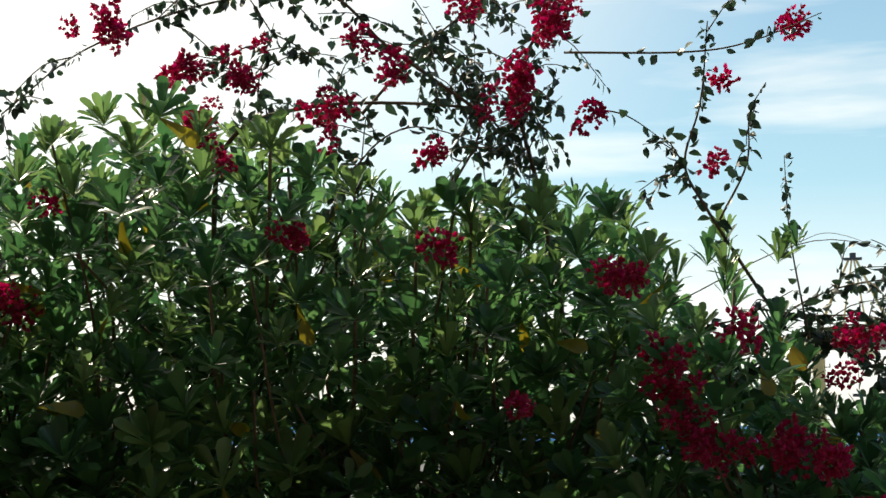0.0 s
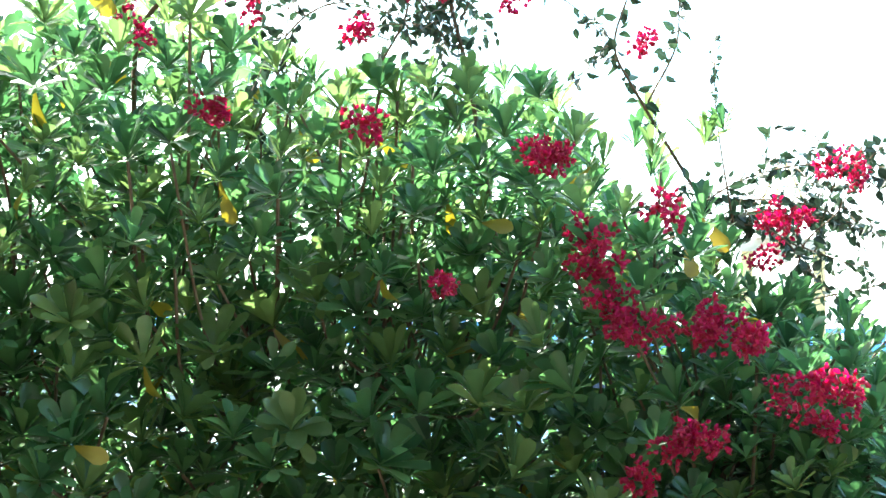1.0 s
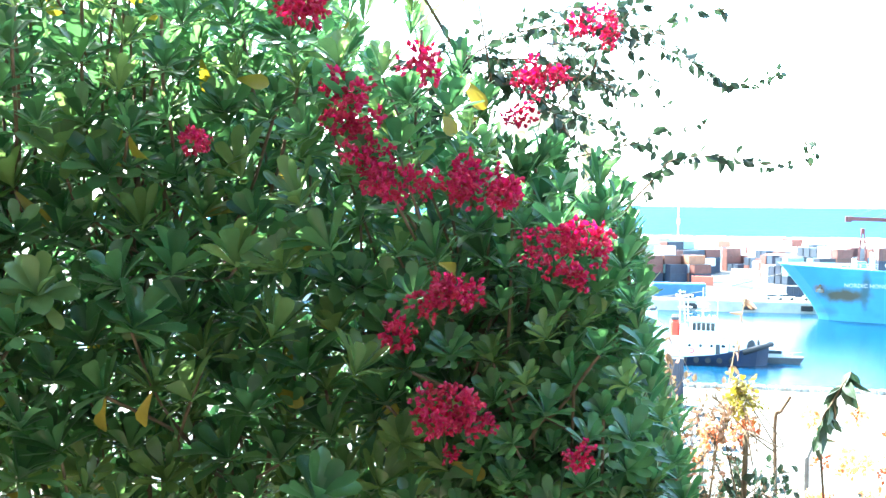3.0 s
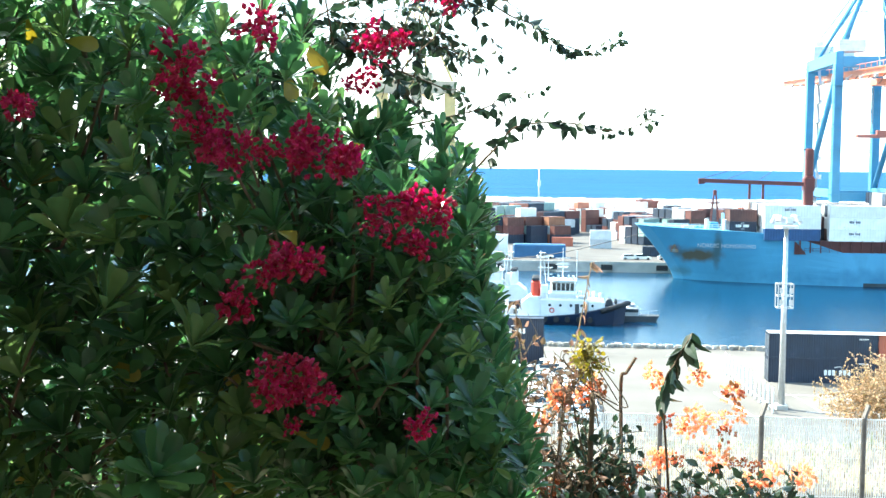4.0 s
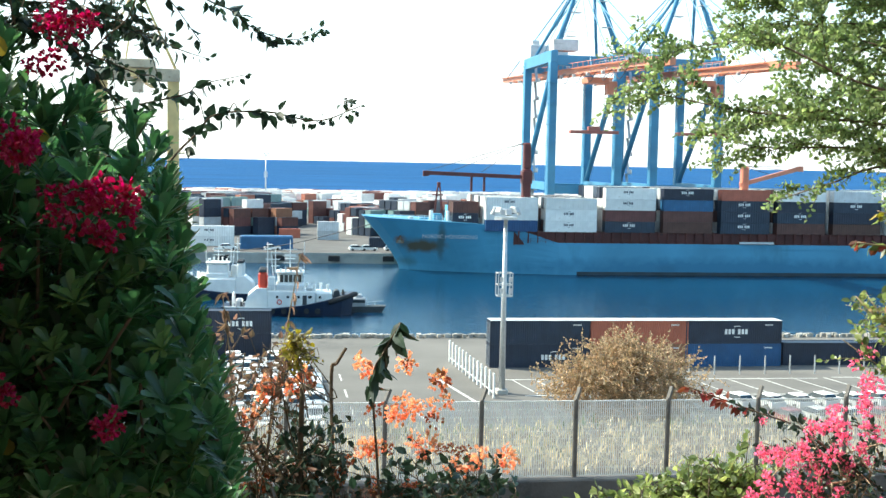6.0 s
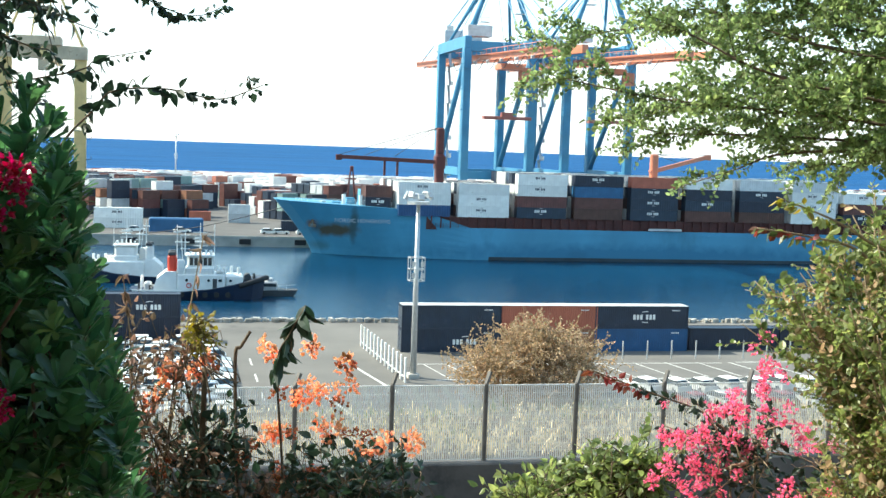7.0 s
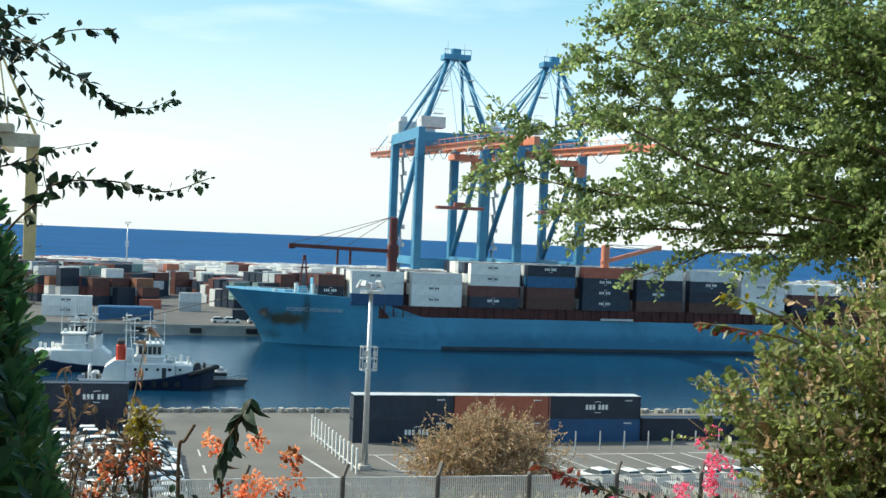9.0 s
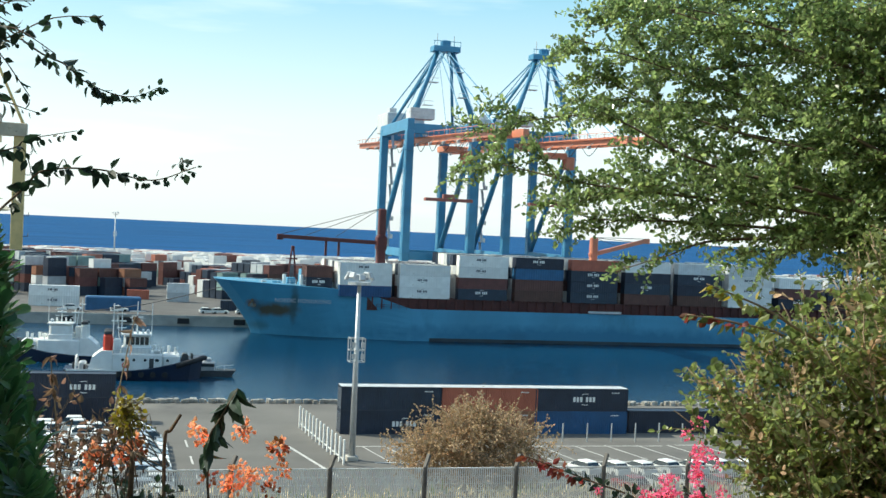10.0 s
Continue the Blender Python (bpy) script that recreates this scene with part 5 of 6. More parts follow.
    for k in range(1600):
        az = rnd.uniform(11, 53)
        el = rnd.uniform(2, hedge_top(az) - 0.7)
        r = rnd.uniform(3.3, 4.0)
        p = bearing(az, r, 27 + r * math.tan(radians(el)))
        ln = rnd.uniform(0.055, 0.095)
        leaf_into(joined["leaf"], p, (rand_dir(rnd) + Vector((0, 0, 0.35))).normalized(), rand_dir(rnd), ln, ln * 0.42, 0.3, 0.9, 0.2)
    for k in range(2200):
        az, el, r = rnd.uniform(9, 53), rnd.uniform(-17, 0), rnd.uniform(3.5, 4.2)
        p = bearing(az, r, 27 + r * math.tan(radians(el)))
        ln = rnd.uniform(0.06, 0.10)
        leaf_into(joined["leaf"], p, (rand_dir(rnd) + Vector((0, 0, 0.35))).normalized(), rand_dir(rnd), ln, ln * 0.45, 0.3, 0.9, 0.2)
    # loose tufts on bare stems above the shoulder
    for k in range(14):
        az, r = rnd.uniform(7.2, 14), rnd.uniform(2.95, 3.5)
        el = rnd.uniform(hedge_top(az) + 0.5, 8.2)
        spots.append((1, bearing(az, r, 27 + r * math.tan(radians(el))), az, el, el))
        rosette_into(joined["young" if k % 3 == 0 else "leaf"], rnd, spots[-1][1], Vector((rnd.uniform(-.3, .3), rnd.uniform(-.3, .3), 1)), 0.085 * rnd.uniform(0.8, 1.1), 12, 0.6)
    # tufts that stand out past the open end
    for k in range(34):
        az = rnd.uniform(-1.2, 10.5)
        el = hedge_top(az) + rnd.uniform(0.0, 1.3)
        r = rnd.uniform(3.0, 3.5)
        spots.append((1, bearing(az, r, 27 + r * math.tan(radians(el))), az, el, el))
        rosette_into(joined["leaf"], rnd, spots[-1][1], Vector((rnd.uniform(-.3, .5), rnd.uniform(-.3, .3), 1)), 0.08 * rnd.uniform(0.8, 1.1), 13, 0.6)
    for layer, p, az, el, top in spots[::12]:
        if az > 8:
            d = (rand_dir(rnd) + Vector((0, 0, -0.7))).normalized()
            leaf_into(joined["old"], p, d, Vector((0, -1, 0.3)), 0.10, 0.04, 0.3, 0.9, 0.3)
    tagged(part("foliage", joined["leaf"].done("foliage", LEAF, None), sh), kind="stuff")
    tagged(part("foliage_young", joined["young"].done("foliage_young", LEAF_YOUNG_LIT, None), sh, "young leaves with sunlit yellow-green put into their colour"), kind="stuff")
    tagged(part("foliage_old", joined["old"].done("foliage_old", LEAF_OLD, None), sh, "yellowing old leaves"), kind="stuff")
    for ob in sh.children:
        if ob.name.startswith("foliage"):
            ob.data.shade_smooth()
    # stems
    bases = [bearing(a, r, hill_z(0, r * math.cos(radians(a))) - 0.05) for a, r in ((4, 3.7), (10, 3.6), (16, 3.7), (22, 3.6), (28, 3.7), (34, 3.6), (40, 3.7), (47, 3.7), (54, 3.7))]
    for bi, b in enumerate(bases):
        mine = [s for s in spots if min(range(len(bases)), key=lambda k: (bases[k].xy - s[1].xy).length) == bi]
        fork = b + Vector((rnd.uniform(-.1, .1), rnd.uniform(-.1, .1), rnd.uniform(0.5, 0.8)))
        st = Mesh().tube(spline([b, b * 0.5 + fork * 0.5 + rand_dir(rnd) * 0.06, fork], 4), 0.032, 0.026, n=7)
        hubs = [fork + (p - fork) * 0.6 + Vector((p.x, p.y, 0)).normalized() * (0.45 if _l < 2 else 0.1) + rand_dir(rnd) * 0.08 for _l, p, *_r in mine[::16]]
        for h in hubs:
            st.tube(spline([fork, fork * 0.5 + h * 0.5 + Vector((0, 0, -0.07)) + rand_dir(rnd) * 0.14, h], 4), 0.012, 0.007, n=5)
        if hubs:
            for _l, p, *_r in mine[::4]:
                h = min(hubs, key=lambda q: (q - p).length)
                st.tube(spline([h, h * 0.45 + p * 0.55 + Vector((0, 0, -0.07)) + rand_dir(rnd) * 0.09, p], 4), 0.005, 0.004, n=4)
        part("stem", st.done("stem", BARK, True), sh, "brown branching stems")


big_shrub()


def bract_mesh(mat, seed, n=26, r=0.034):
    """A tight head of papery flowers, three broad bracts to each."""
    rnd = random.Random(seed)
    m = Mesh()
    for i in range(n):
        c = rand_dir(rnd) * r * rnd.uniform(0.3, 1.0)
        ax = (c.normalized() + rand_dir(rnd) * 0.7).normalized()
        s = ax.cross(rand_dir(rnd)).normalized()
        for k in range(3):
            d = (Matrix.Rotation(k * 2.094, 3, ax) @ s) * rnd.uniform(0.5, 0.9) + ax * 0.7
            ln = rnd.uniform(0.010, 0.016)
            leaf_into(m, c, d, ax, ln, ln * rnd.uniform(0.8, 1.05), rnd.uniform(0.2, 0.6), 0.45, -0.3)
    return m.done("bloom", mat, None)


RED_BUNCH = [bract_mesh(BRACT_RED, 40 + k) for k in range(5)]
ORANGE_BUNCH = [bract_mesh(BRACT_ORANGE, 50 + k, 26, 0.036) for k in range(4)]
FADED_BUNCH = [bract_mesh(BRACT_FADED, 55 + k, 18, 0.034) for k in range(3)]
PINK_BUNCH = [bract_mesh(BRACT_PINK, 60 + k, 24, 0.036) for k in range(4)]


def bunch(parent, meshes, p, size, rnd, label):
    part("bloom", rnd.choice(meshes), parent, label, Matrix.Translation(p) @ pose(0, 0, 0, rnd.uniform(-40, 40), rnd.uniform(-40, 40), rnd.uniform(0, 360)) @ Matrix.Diagonal((size, size, size * rnd.uniform(0.85, 1.25), 1)))


def vine_leaves(m, rnd, pts, step, size, droop=0.6, start=0.0):
    """Leaves left and right along a cane."""
    walked, nxt = 0.0, start
    for a, b in zip(pts, pts[1:]):
        d = b - a
        while nxt <= walked + d.length:
            p = a + d * ((nxt - walked) / max(d.length, 1e-6))
            out = (rand_dir(rnd) + Vector((0, 0, -droop)) + d.normalized() * 0.5).normalized()
            ln = size * rnd.uniform(0.6, 1.15)
            if size < 0.03 or size > 0.1:
                small_leaf_into(m, p + out * 0.008, out, rand_dir(rnd), ln, ln * rnd.uniform(0.6, 0.8))
            else:
                leaf_into(m, p + out * 0.008, out, rand_dir(rnd), ln, ln * rnd.uniform(0.6, 0.8), 0.3, 0.0, 0.25)
            nxt += step * rnd.uniform(0.5, 1.5)
        walked += d.length


def red_vine():
    rnd = random.Random(77)
    v = thing("bougainvillea", "crimson bougainvillea with arching dark canes over the shrub", "flowering vine")
    def cane(pts, r, step, sides):
        """One cane: its control points, radius, leaf spacing and number of side twigs."""
        line = spline(pts, 7)
        c = part("cane", Mesh().tube(line, r, r * 0.35, n=5).done("cane", BARK, True), v)
        lv = Mesh()
        if step < 0.4:
            body = line[len(line) // 6:]
            third = 2 * len(body) // 3
            vine_leaves(lv, rnd, body[:third + 1], step * 0.75, 0.038)
            vine_leaves(lv, rnd, body[third:], step * 0.5, 0.021)
        for k in range(int(sides * 2.0) if sides > 2 else sides):
            i = rnd.randrange(len(line) // 3, len(line))
            d = (rand_dir(rnd) + Vector((0, 0, 0.25))).normalized()
            ln = rnd.uniform(0.10, 0.26) * (1 if sides > 2 else 0.4)
            side = spline([line[i], line[i] + d * ln * 0.5, line[i] + d * ln + Vector((0, 0, -0.05))], 3)
            part("side_twig", Mesh().tube(side, 0.002, 0.0012, n=4).done("side_twig", BARK, None), c)
            vine_leaves(lv, rnd, side, 0.014, 0.031)
        if lv.v:
            tagged(part("leaves", lv.done("leaves", VINE_LEAF, None), c, "dark pointed leaves"), kind="stuff")

    cane([(-1.95, 2.75, 27.35), (-1.78, 2.54, 27.67), (-1.59, 2.66, 27.79), (-1.24, 2.84, 27.80), (-1.15, 2.88, 27.74)], 0.008, 0.025, 8)
    cane([(-1.16, 2.77, 27.76), (-1.38, 2.66, 27.93), (-1.52, 2.58, 28.06), (-1.76, 2.43, 28.02), (-1.99, 2.24, 27.87), (-2.13, 2.12, 27.69)], 0.005, 0.024, 8)
    cane([(-1.53, 2.81, 27.80), (-1.38, 2.89, 28.0), (-1.17, 2.98, 28.19)], 0.005, 0.02, 9)
    cane([(-1.02, 3.2, 26.9), (-1.05, 2.92, 27.53), (-1.10, 2.90, 27.75), (-1.10, 2.88, 27.9), (-1.0, 2.93, 28.12)], 0.008, 0.018, 16)
    cane([(-1.0, 2.94, 27.95), (-0.69, 3.02, 27.94), (-0.53, 3.05, 27.96), (-0.36, 3.07, 28.02)], 0.0035, 0.04, 1)
    cane([(-0.5, 3.2, 27.25), (-0.65, 3.03, 27.53), (-0.70, 3.02, 27.65), (-0.66, 3.03, 27.81), (-0.64, 3.03, 28.02)], 0.005, 0.02, 3)
    cane([(-0.62, 3.05, 27.5), (-0.55, 3.05, 27.64), (-0.54, 3.05, 27.77), (-0.50, 3.06, 27.85)], 0.0035, 0.022, 2)
    cane([(-0.42, 3.15, 27.2), (-0.45, 3.07, 27.45), (-0.46, 3.07, 27.66)], 0.003, 0.022, 1)
    cane([(-0.97, 3.05, 27.82), (-0.87, 3.08, 27.80), (-0.74, 3.11, 27.70)], 0.003, 0.06, 0)
    cane([(-0.45, 3.17, 27.45), (-0.35, 3.18, 27.47), (-0.14, 3.2, 27.38)], 0.0011, 0.5, 0)
    cane([(-0.80, 3.2, 26.9), (-0.66, 3.2, 27.05), (-0.45, 3.24, 27.22), (-0.30, 3.26, 27.16), (-0.14, 3.27, 27.10)], 0.005, 0.016, 9)
    cane([(-0.70, 3.2, 27.1), (-0.43, 3.24, 27.31), (-0.19, 3.27, 27.36), (-0.04, 3.28, 27.31)], 0.0035, 0.016, 9)
    cane([(-0.46, 3.34, 27.23), (-0.30, 3.36, 27.25), (-0.09, 3.37, 27.19)], 0.0035, 0.014, 8)
    cane([(-0.25, 3.34, 26.55), (-0.10, 3.35, 26.85), (-0.01, 3.35, 26.96), (0.04, 3.35, 27.01), (0.17, 3.35, 27.02), (0.30, 3.35, 27.0), (0.41, 3.35, 27.04)], 0.004, 0.014, 2)
    cane([(-0.85, 3.35, 27.3), (-0.45, 3.5, 27.50), (-0.13, 3.54, 27.42)], 0.0022, 0.5, 0)
    cane([(-0.13, 3.54, 27.42), (0.0, 3.55, 27.33), (0.07, 3.55, 27.30), (0.12, 3.55, 27.26), (0.20, 3.55, 27.23), (0.26, 3.55, 27.23), (0.32, 3.55, 27.26)], 0.003, 0.008, 0)
    cane([(-0.31, 3.42, 27.0), (-0.06, 3.45, 27.06), (-0.01, 3.45, 27.09), (0.11, 3.45, 27.12)], 0.003, 0.016, 1)
    cane([(-0.30, 3.5, 27.3), (-0.10, 3.5, 27.20), (0.02, 3.5, 27.16)], 0.003, 0.03, 1)
    cane([(-1.75, 3.1, 27.2), (-1.55, 2.75, 27.55), (-1.35, 2.7, 27.72), (-1.1, 2.8, 27.66)], 0.004, 0.03, 5)
    cane([(-1.3, 2.9, 27.6), (-1.2, 2.85, 27.75), (-1.25, 2.75, 27.9), (-1.4, 2.68, 28.0)], 0.004, 0.02, 6)
    cane([(-1.7, 2.6, 27.6), (-1.66, 2.5, 27.8), (-1.62, 2.5, 27.97)], 0.003, 0.025, 4)
    cane([(-0.61, 3.2, 27.16), (-0.43, 3.2, 27.2), (-0.31, 3.2, 27.17), (-0.22, 3.2, 27.06), (-0.11, 3.2, 26.97)], 0.0035, 0.022, 2)
    cane([(-0.57, 3.25, 27.29), (-0.44, 3.25, 27.27), (-0.27, 3.25, 27.26), (-0.11, 3.25, 27.19)], 0.0035, 0.022, 2)
    cane([(-0.36, 3.2, 26.97), (-0.28, 3.2, 27.04), (-0.25, 3.2, 27.15), (-0.17, 3.2, 27.23), (-0.14, 3.2, 27.3)], 0.0035, 0.022, 2)
    cane([(-0.72, 3.1, 27.23), (-0.59, 3.1, 27.25), (-0.45, 3.1, 27.32)], 0.0035, 0.022, 2)
    # heads of bloom by bearing, slope, spread each way, and number: over the shrub, then on its face
    high = [(19.1, 18.5, 1.6, 1.2, 9), (21.7, 15.4, 1.6, 1.6, 10), (41.0, 17.2, 1.6, 0.9, 6), (36.6, 15.7, 1.1, 0.8, 4), (33.9, 15.7, 1.1, 0.9, 5), (30.3, 13.5, 1.2, 0.9, 4), (8.2, 17.8, 0.9, 0.5, 3), (35.7, 13.4, 1.1, 0.8, 4), (27.3, 16.1, 1.1, 0.5, 3), (17.1, 14.2, 0.9, 0.7, 3), (23.4, 18.7, 0.8, 0.5, 2), (25.0, 12.6, 0.8, 0.5, 2), (11.1, 15.6, 0.3, 0.3, 1), (11.9, 11.9, 0.3, 0.3, 1), (42.8, 9.1, 0.3, 0.3, 1), (44.2, 5.0, 0.8, 1.2, 5), (35.0, 11.5, 0.7, 0.5, 2), (28.7, 17.8, 0.8, 0.8, 2)]
    face = [(14.1, 2.0, 1.2, 1.1, 7), (13.1, 0.2, 1.2, 1.1, 7), (12.1, -1.2, 1.1, 0.8, 5), (8.6, -1.0, 1.2, 1.2, 8), (6.8, -1.7, 0.7, 0.8, 3), (3.7, -4.2, 1.9, 1.3, 11), (9.4, -6.6, 1.2, 0.8, 6), (8.9, -12.0, 1.7, 1.2, 10), (15.5, 6.6, 0.9, 0.5, 3), (5.0, 3.7, 1.3, 0.5, 5), (3.0, 6.1, 1.2, 0.7, 4), (20.5, 0.6, 0.5, 0.3, 2), (24.9, 7.7, 0.7, 0.8, 2), (10.5, 4.0, 0.8, 0.5, 2), (11.7, -8.3, 0.5, 0.7, 2), (6.5, 2.0, 0.8, 0.3, 2), (31.8, 8.1, 0.8, 0.3, 2), (15.8, 6.5, 1.2, 0.5, 3), (3.0, -13.5, 0.7, 0.4, 2)]
    for heads, r in ((high, 2.88), (face, 2.67)):
        for az, el, wide, tall, n in heads:
            for _i in range(int(n * 1.25) + 1):
                a, e = az + rnd.gauss(0, 0.5) * wide, el + rnd.gauss(0, 0.5) * tall
                rr = r + rnd.uniform(-0.05, 0.06) + (0.33 if az < 9 and el > 1.5 else 0)
                bunch(v, RED_BUNCH, bearing(a, rr, 27 + rr * math.tan(radians(e))), rnd.uniform(0.65, 1.05), rnd, "crimson papery flower bracts")



red_vine()


def twiggy(name, label, category, blobs, twigs, leaf_mat, leaf, per_twig, length, seed, lean=(0, 0, 0), wood=None, trunk=None, ragged=0.25, twig_r=0.0025, root=None, limb_by=2.5):
    """A loose crown: twigs that start inside blobs (x, y, z, rx, ry, rz), each with leaves along it."""
    rnd = random.Random(seed)
    p = thing(name, label, category)
    wood = wood or BARK
    vol = [b[3] * b[5] for b in blobs]
    tw, lv = Mesh(), Mesh()
    base = trunk
    hubs = []
    for b in blobs:
        hubs += [Vector(b[:3]) + Vector((rnd.uniform(-.5, .5) * b[3], rnd.uniform(-.5, .5) * b[4], rnd.uniform(-.5, .5) * b[5])) for _i in range(3)]
    limb = Mesh()
    if root:
        limb.tube(spline([root, Vector(root) * 0.5 + Vector(base) * 0.5 + rand_dir(rnd) * 0.05, base], 5), twig_r * 16, twig_r * 8, n=8)
    if base:
        for h in hubs:
            limb.tube(spline([base, Vector(base) * 0.5 + h * 0.5 + rand_dir(rnd) * 0.16 + Vector((0, 0, -0.06)), h], 5), twig_r * limb_by, twig_r * 1.5, n=6)
        part("limb", limb.done("limb", wood, True), p)
    for k in range(twigs):
        b = rnd.choices(blobs, vol)[0]
        d = rand_dir(rnd)
        rr = rnd.random() ** 0.45 * (rnd.uniform(1.05, 1.4) if rnd.random() < ragged * 0.8 else 1)
        c = Vector(b[:3]) + Vector((d.x * b[3], d.y * b[4], d.z * b[5])) * rr
        go = (d * 0.6 + rand_dir(rnd) * 0.7 + Vector(lean)).normalized()
        ln = length * rnd.uniform(0.5, 1.0) * (1 + (ragged * 2 if rnd.random() < 0.15 else 0))
        line = spline([c - go * ln * 0.5, c + rand_dir(rnd) * 0.02, c + go * ln * 0.5 + Vector((0, 0, -0.12 * ln))], 3)
        tw.tube(line, twig_r, twig_r * 0.5, n=4)
        vine_leaves(lv, rnd, line, ln / per_twig, leaf, 0.25)
        if k % 4 == 0:
            h = min(hubs, key=lambda q: (q - c).length)
            tw.tube(spline([h, h * 0.5 + line[0] * 0.5 + rand_dir(rnd) * 0.04, line[0]], 3), twig_r * 1.6, twig_r, n=4)
    tagged(part("twig_tangle", tw.done("twig_tangle", wood), p), kind="stuff")
    tagged(part("crown", lv.done("crown", leaf_mat, None), p), kind="stuff")
    return p, rnd


def leafy_twig(tw, lv, rnd, a, d, ln, step, leaf, flat, wide=0.6, radius=0.0016, sag=0.14):
    """A thin twig from a along d with two rows of leaves that lie about level where flat is near 1."""
    d = d.normalized()
    line = spline([a, a + d * ln * 0.5 + rand_dir(rnd) * ln * 0.06, a + d * ln + Vector((0, 0, -sag * ln))], 2)
    tw.tube(line, radius, radius * 0.5, n=3)
    up = (Vector((0, 0, flat)) + rand_dir(rnd) * (1 - 0.5 * flat)).normalized()
    side = d.cross(up).normalized()
    n = max(2, int(ln / step))
    for i in range(n):
        t = (i + 0.6) / n
        q = t * (len(line) - 1)
        k = min(int(q), len(line) - 2)
        p = line[k].lerp(line[k + 1], q - k)
        out = (d * 0.55 + side * (1 if i % 2 else -1) + rand_dir(rnd) * 0.85).normalized()
        size = leaf * rnd.uniform(0.65, 1.15)
        small_leaf_into(lv, p, out, (up + rand_dir(rnd) * 0.9).normalized(), size, size * wide * rnd.uniform(0.85, 1.1))
    return line


def tree():
    """An airy tree whose limbs sweep out level, one tier above another, each with fans of twigs."""
    rnd = random.Random(91)
    t = thing("tree", "small-leaved green tree with level tiers of fine leafy twigs", "tree")
    crotch = Vector((3.5, 3.35, 27.0))
    part("trunk", Mesh().tube(spline([(4.3, 3.2, 24.8), (3.95, 3.25, 25.9), crotch], 6), 0.075, 0.045, n=10).done("trunk", BARK, True), t)
    tw, lv = Mesh(), Mesh()

    def limb(pts, first=0.1, reach=0.30, gap=0.060):
        line = spline([crotch] + [Vector(p) for p in pts], 8)
        part("limb", Mesh().tube(line, 0.008, 0.0012, n=6).done("limb", BARK, True), t)
        whole = sum((b - a).length for a, b in zip(line, line[1:]))
        walked, nxt, flip = 0.0, first, 1
        for a, b in zip(line, line[1:]):
            d = (b - a).normalized()
            while nxt <= walked + (b - a).length:
                p = a + d * (nxt - walked)
                near_tip = nxt / whole
                flip = -flip
                go = d * rnd.uniform(0.5, 1.0) + Vector((rnd.uniform(-0.2, 0.1), flip * rnd.uniform(0.2, 0.7), rnd.uniform(-0.50, 0.52)))
                ln = reach * rnd.uniform(0.55, 1.1) * (1.15 - 0.65 * near_tip)
                fan = leafy_twig(tw, lv, rnd, p, go, ln, 0.0085, 0.0205, 0.45, radius=0.0022)
                for m in range(max(4, int(ln / 0.0155))):
                    q = fan[rnd.randrange(1, len(fan))]
                    sub = go.normalized() * 0.8 + Vector((rnd.uniform(-0.4, 0.2), rnd.uniform(-0.7, 0.7), rnd.uniform(-0.75, 0.6)))
                    leafy_twig(tw, lv, rnd, q, sub, rnd.uniform(0.05, 0.13), 0.0085, 0.0205, 0.3, 0.74, 0.0011)
                nxt += gap * rnd.uniform(0.6, 1.4)
            walked += (b - a).length

    limb([(2.84, 3.5, 27.12), (2.44, 3.7, 27.32), (2.30, 3.9, 27.40), (2.07, 4.1, 27.51), (1.80, 4.3, 27.62)], 0.5)
    limb([(2.85, 3.5, 27.00), (2.32, 3.66, 27.10), (2.04, 3.82, 27.18), (1.81, 3.98, 27.31), (1.60, 4.14, 27.30), (1.50, 4.3, 27.26)], 0.5)
    limb([(2.85, 3.5, 26.91), (2.43, 3.66, 27.01), (2.10, 3.82, 27.05), (1.77, 3.98, 27.08), (1.55, 4.14, 27.13), (1.44, 4.3, 27.17)], 0.5, 0.26)
    limb([(2.85, 3.5, 26.94), (2.35, 3.7, 26.96), (2.05, 3.9, 26.97), (1.82, 4.1, 26.97), (1.74, 4.3, 27.03)], 0.5, 0.2)
    limb([(2.82, 3.5, 27.36), (2.47, 3.77, 27.54), (2.18, 4.03, 27.67), (1.99, 4.3, 27.80)], 0.4)
    limb([(2.85, 3.5, 26.96), (2.61, 3.77, 26.92), (2.45, 4.03, 26.88), (2.39, 4.3, 26.89)], 0.3, 0.2)
    limb([(2.81, 3.5, 27.54), (2.65, 3.9, 27.77), (2.54, 4.3, 27.96)], 0.3)
    limb([(2.83, 3.5, 27.18), (2.38, 3.77, 27.24), (2.09, 4.03, 27.35), (1.90, 4.3, 27.48)], 0.5)
    limb([(2.85, 3.5, 26.94), (2.19, 3.77, 26.92), (2.07, 4.03, 26.85), (2.00, 4.3, 26.78)], 0.5, 0.16, 0.09)
    limb([(2.82, 3.5, 27.45), (2.64, 3.7, 27.57), (2.44, 3.9, 27.64), (2.10, 4.1, 27.72), (1.87, 4.3, 27.65)], 0.4)
    # a second layer, deeper in the crown
    for k in range(10):
        z = 26.96 + 0.088 * k
        limb([(3.0, 3.75, z), (2.7, 4.1, z + 0.06 + rnd.uniform(-.05, .05)), (2.35, 4.4, z + 0.10 + rnd.uniform(-.06, .06)), (2.14 + rnd.uniform(-.12, .15), 4.6, z + 0.12)], 0.35, 0.27, 0.055)
    for k in range(8):
        z = 26.92 + 0.11 * k
        limb([(3.0, 3.5, z), (2.75, 3.65, z + 0.04), (2.5, 3.75, z + 0.08 + rnd.uniform(-.05, .05))], 0.3, 0.24, 0.055)
    tagged(part("twig_tangle", tw.done("twig_tangle", BARK, None), t), kind="stuff")
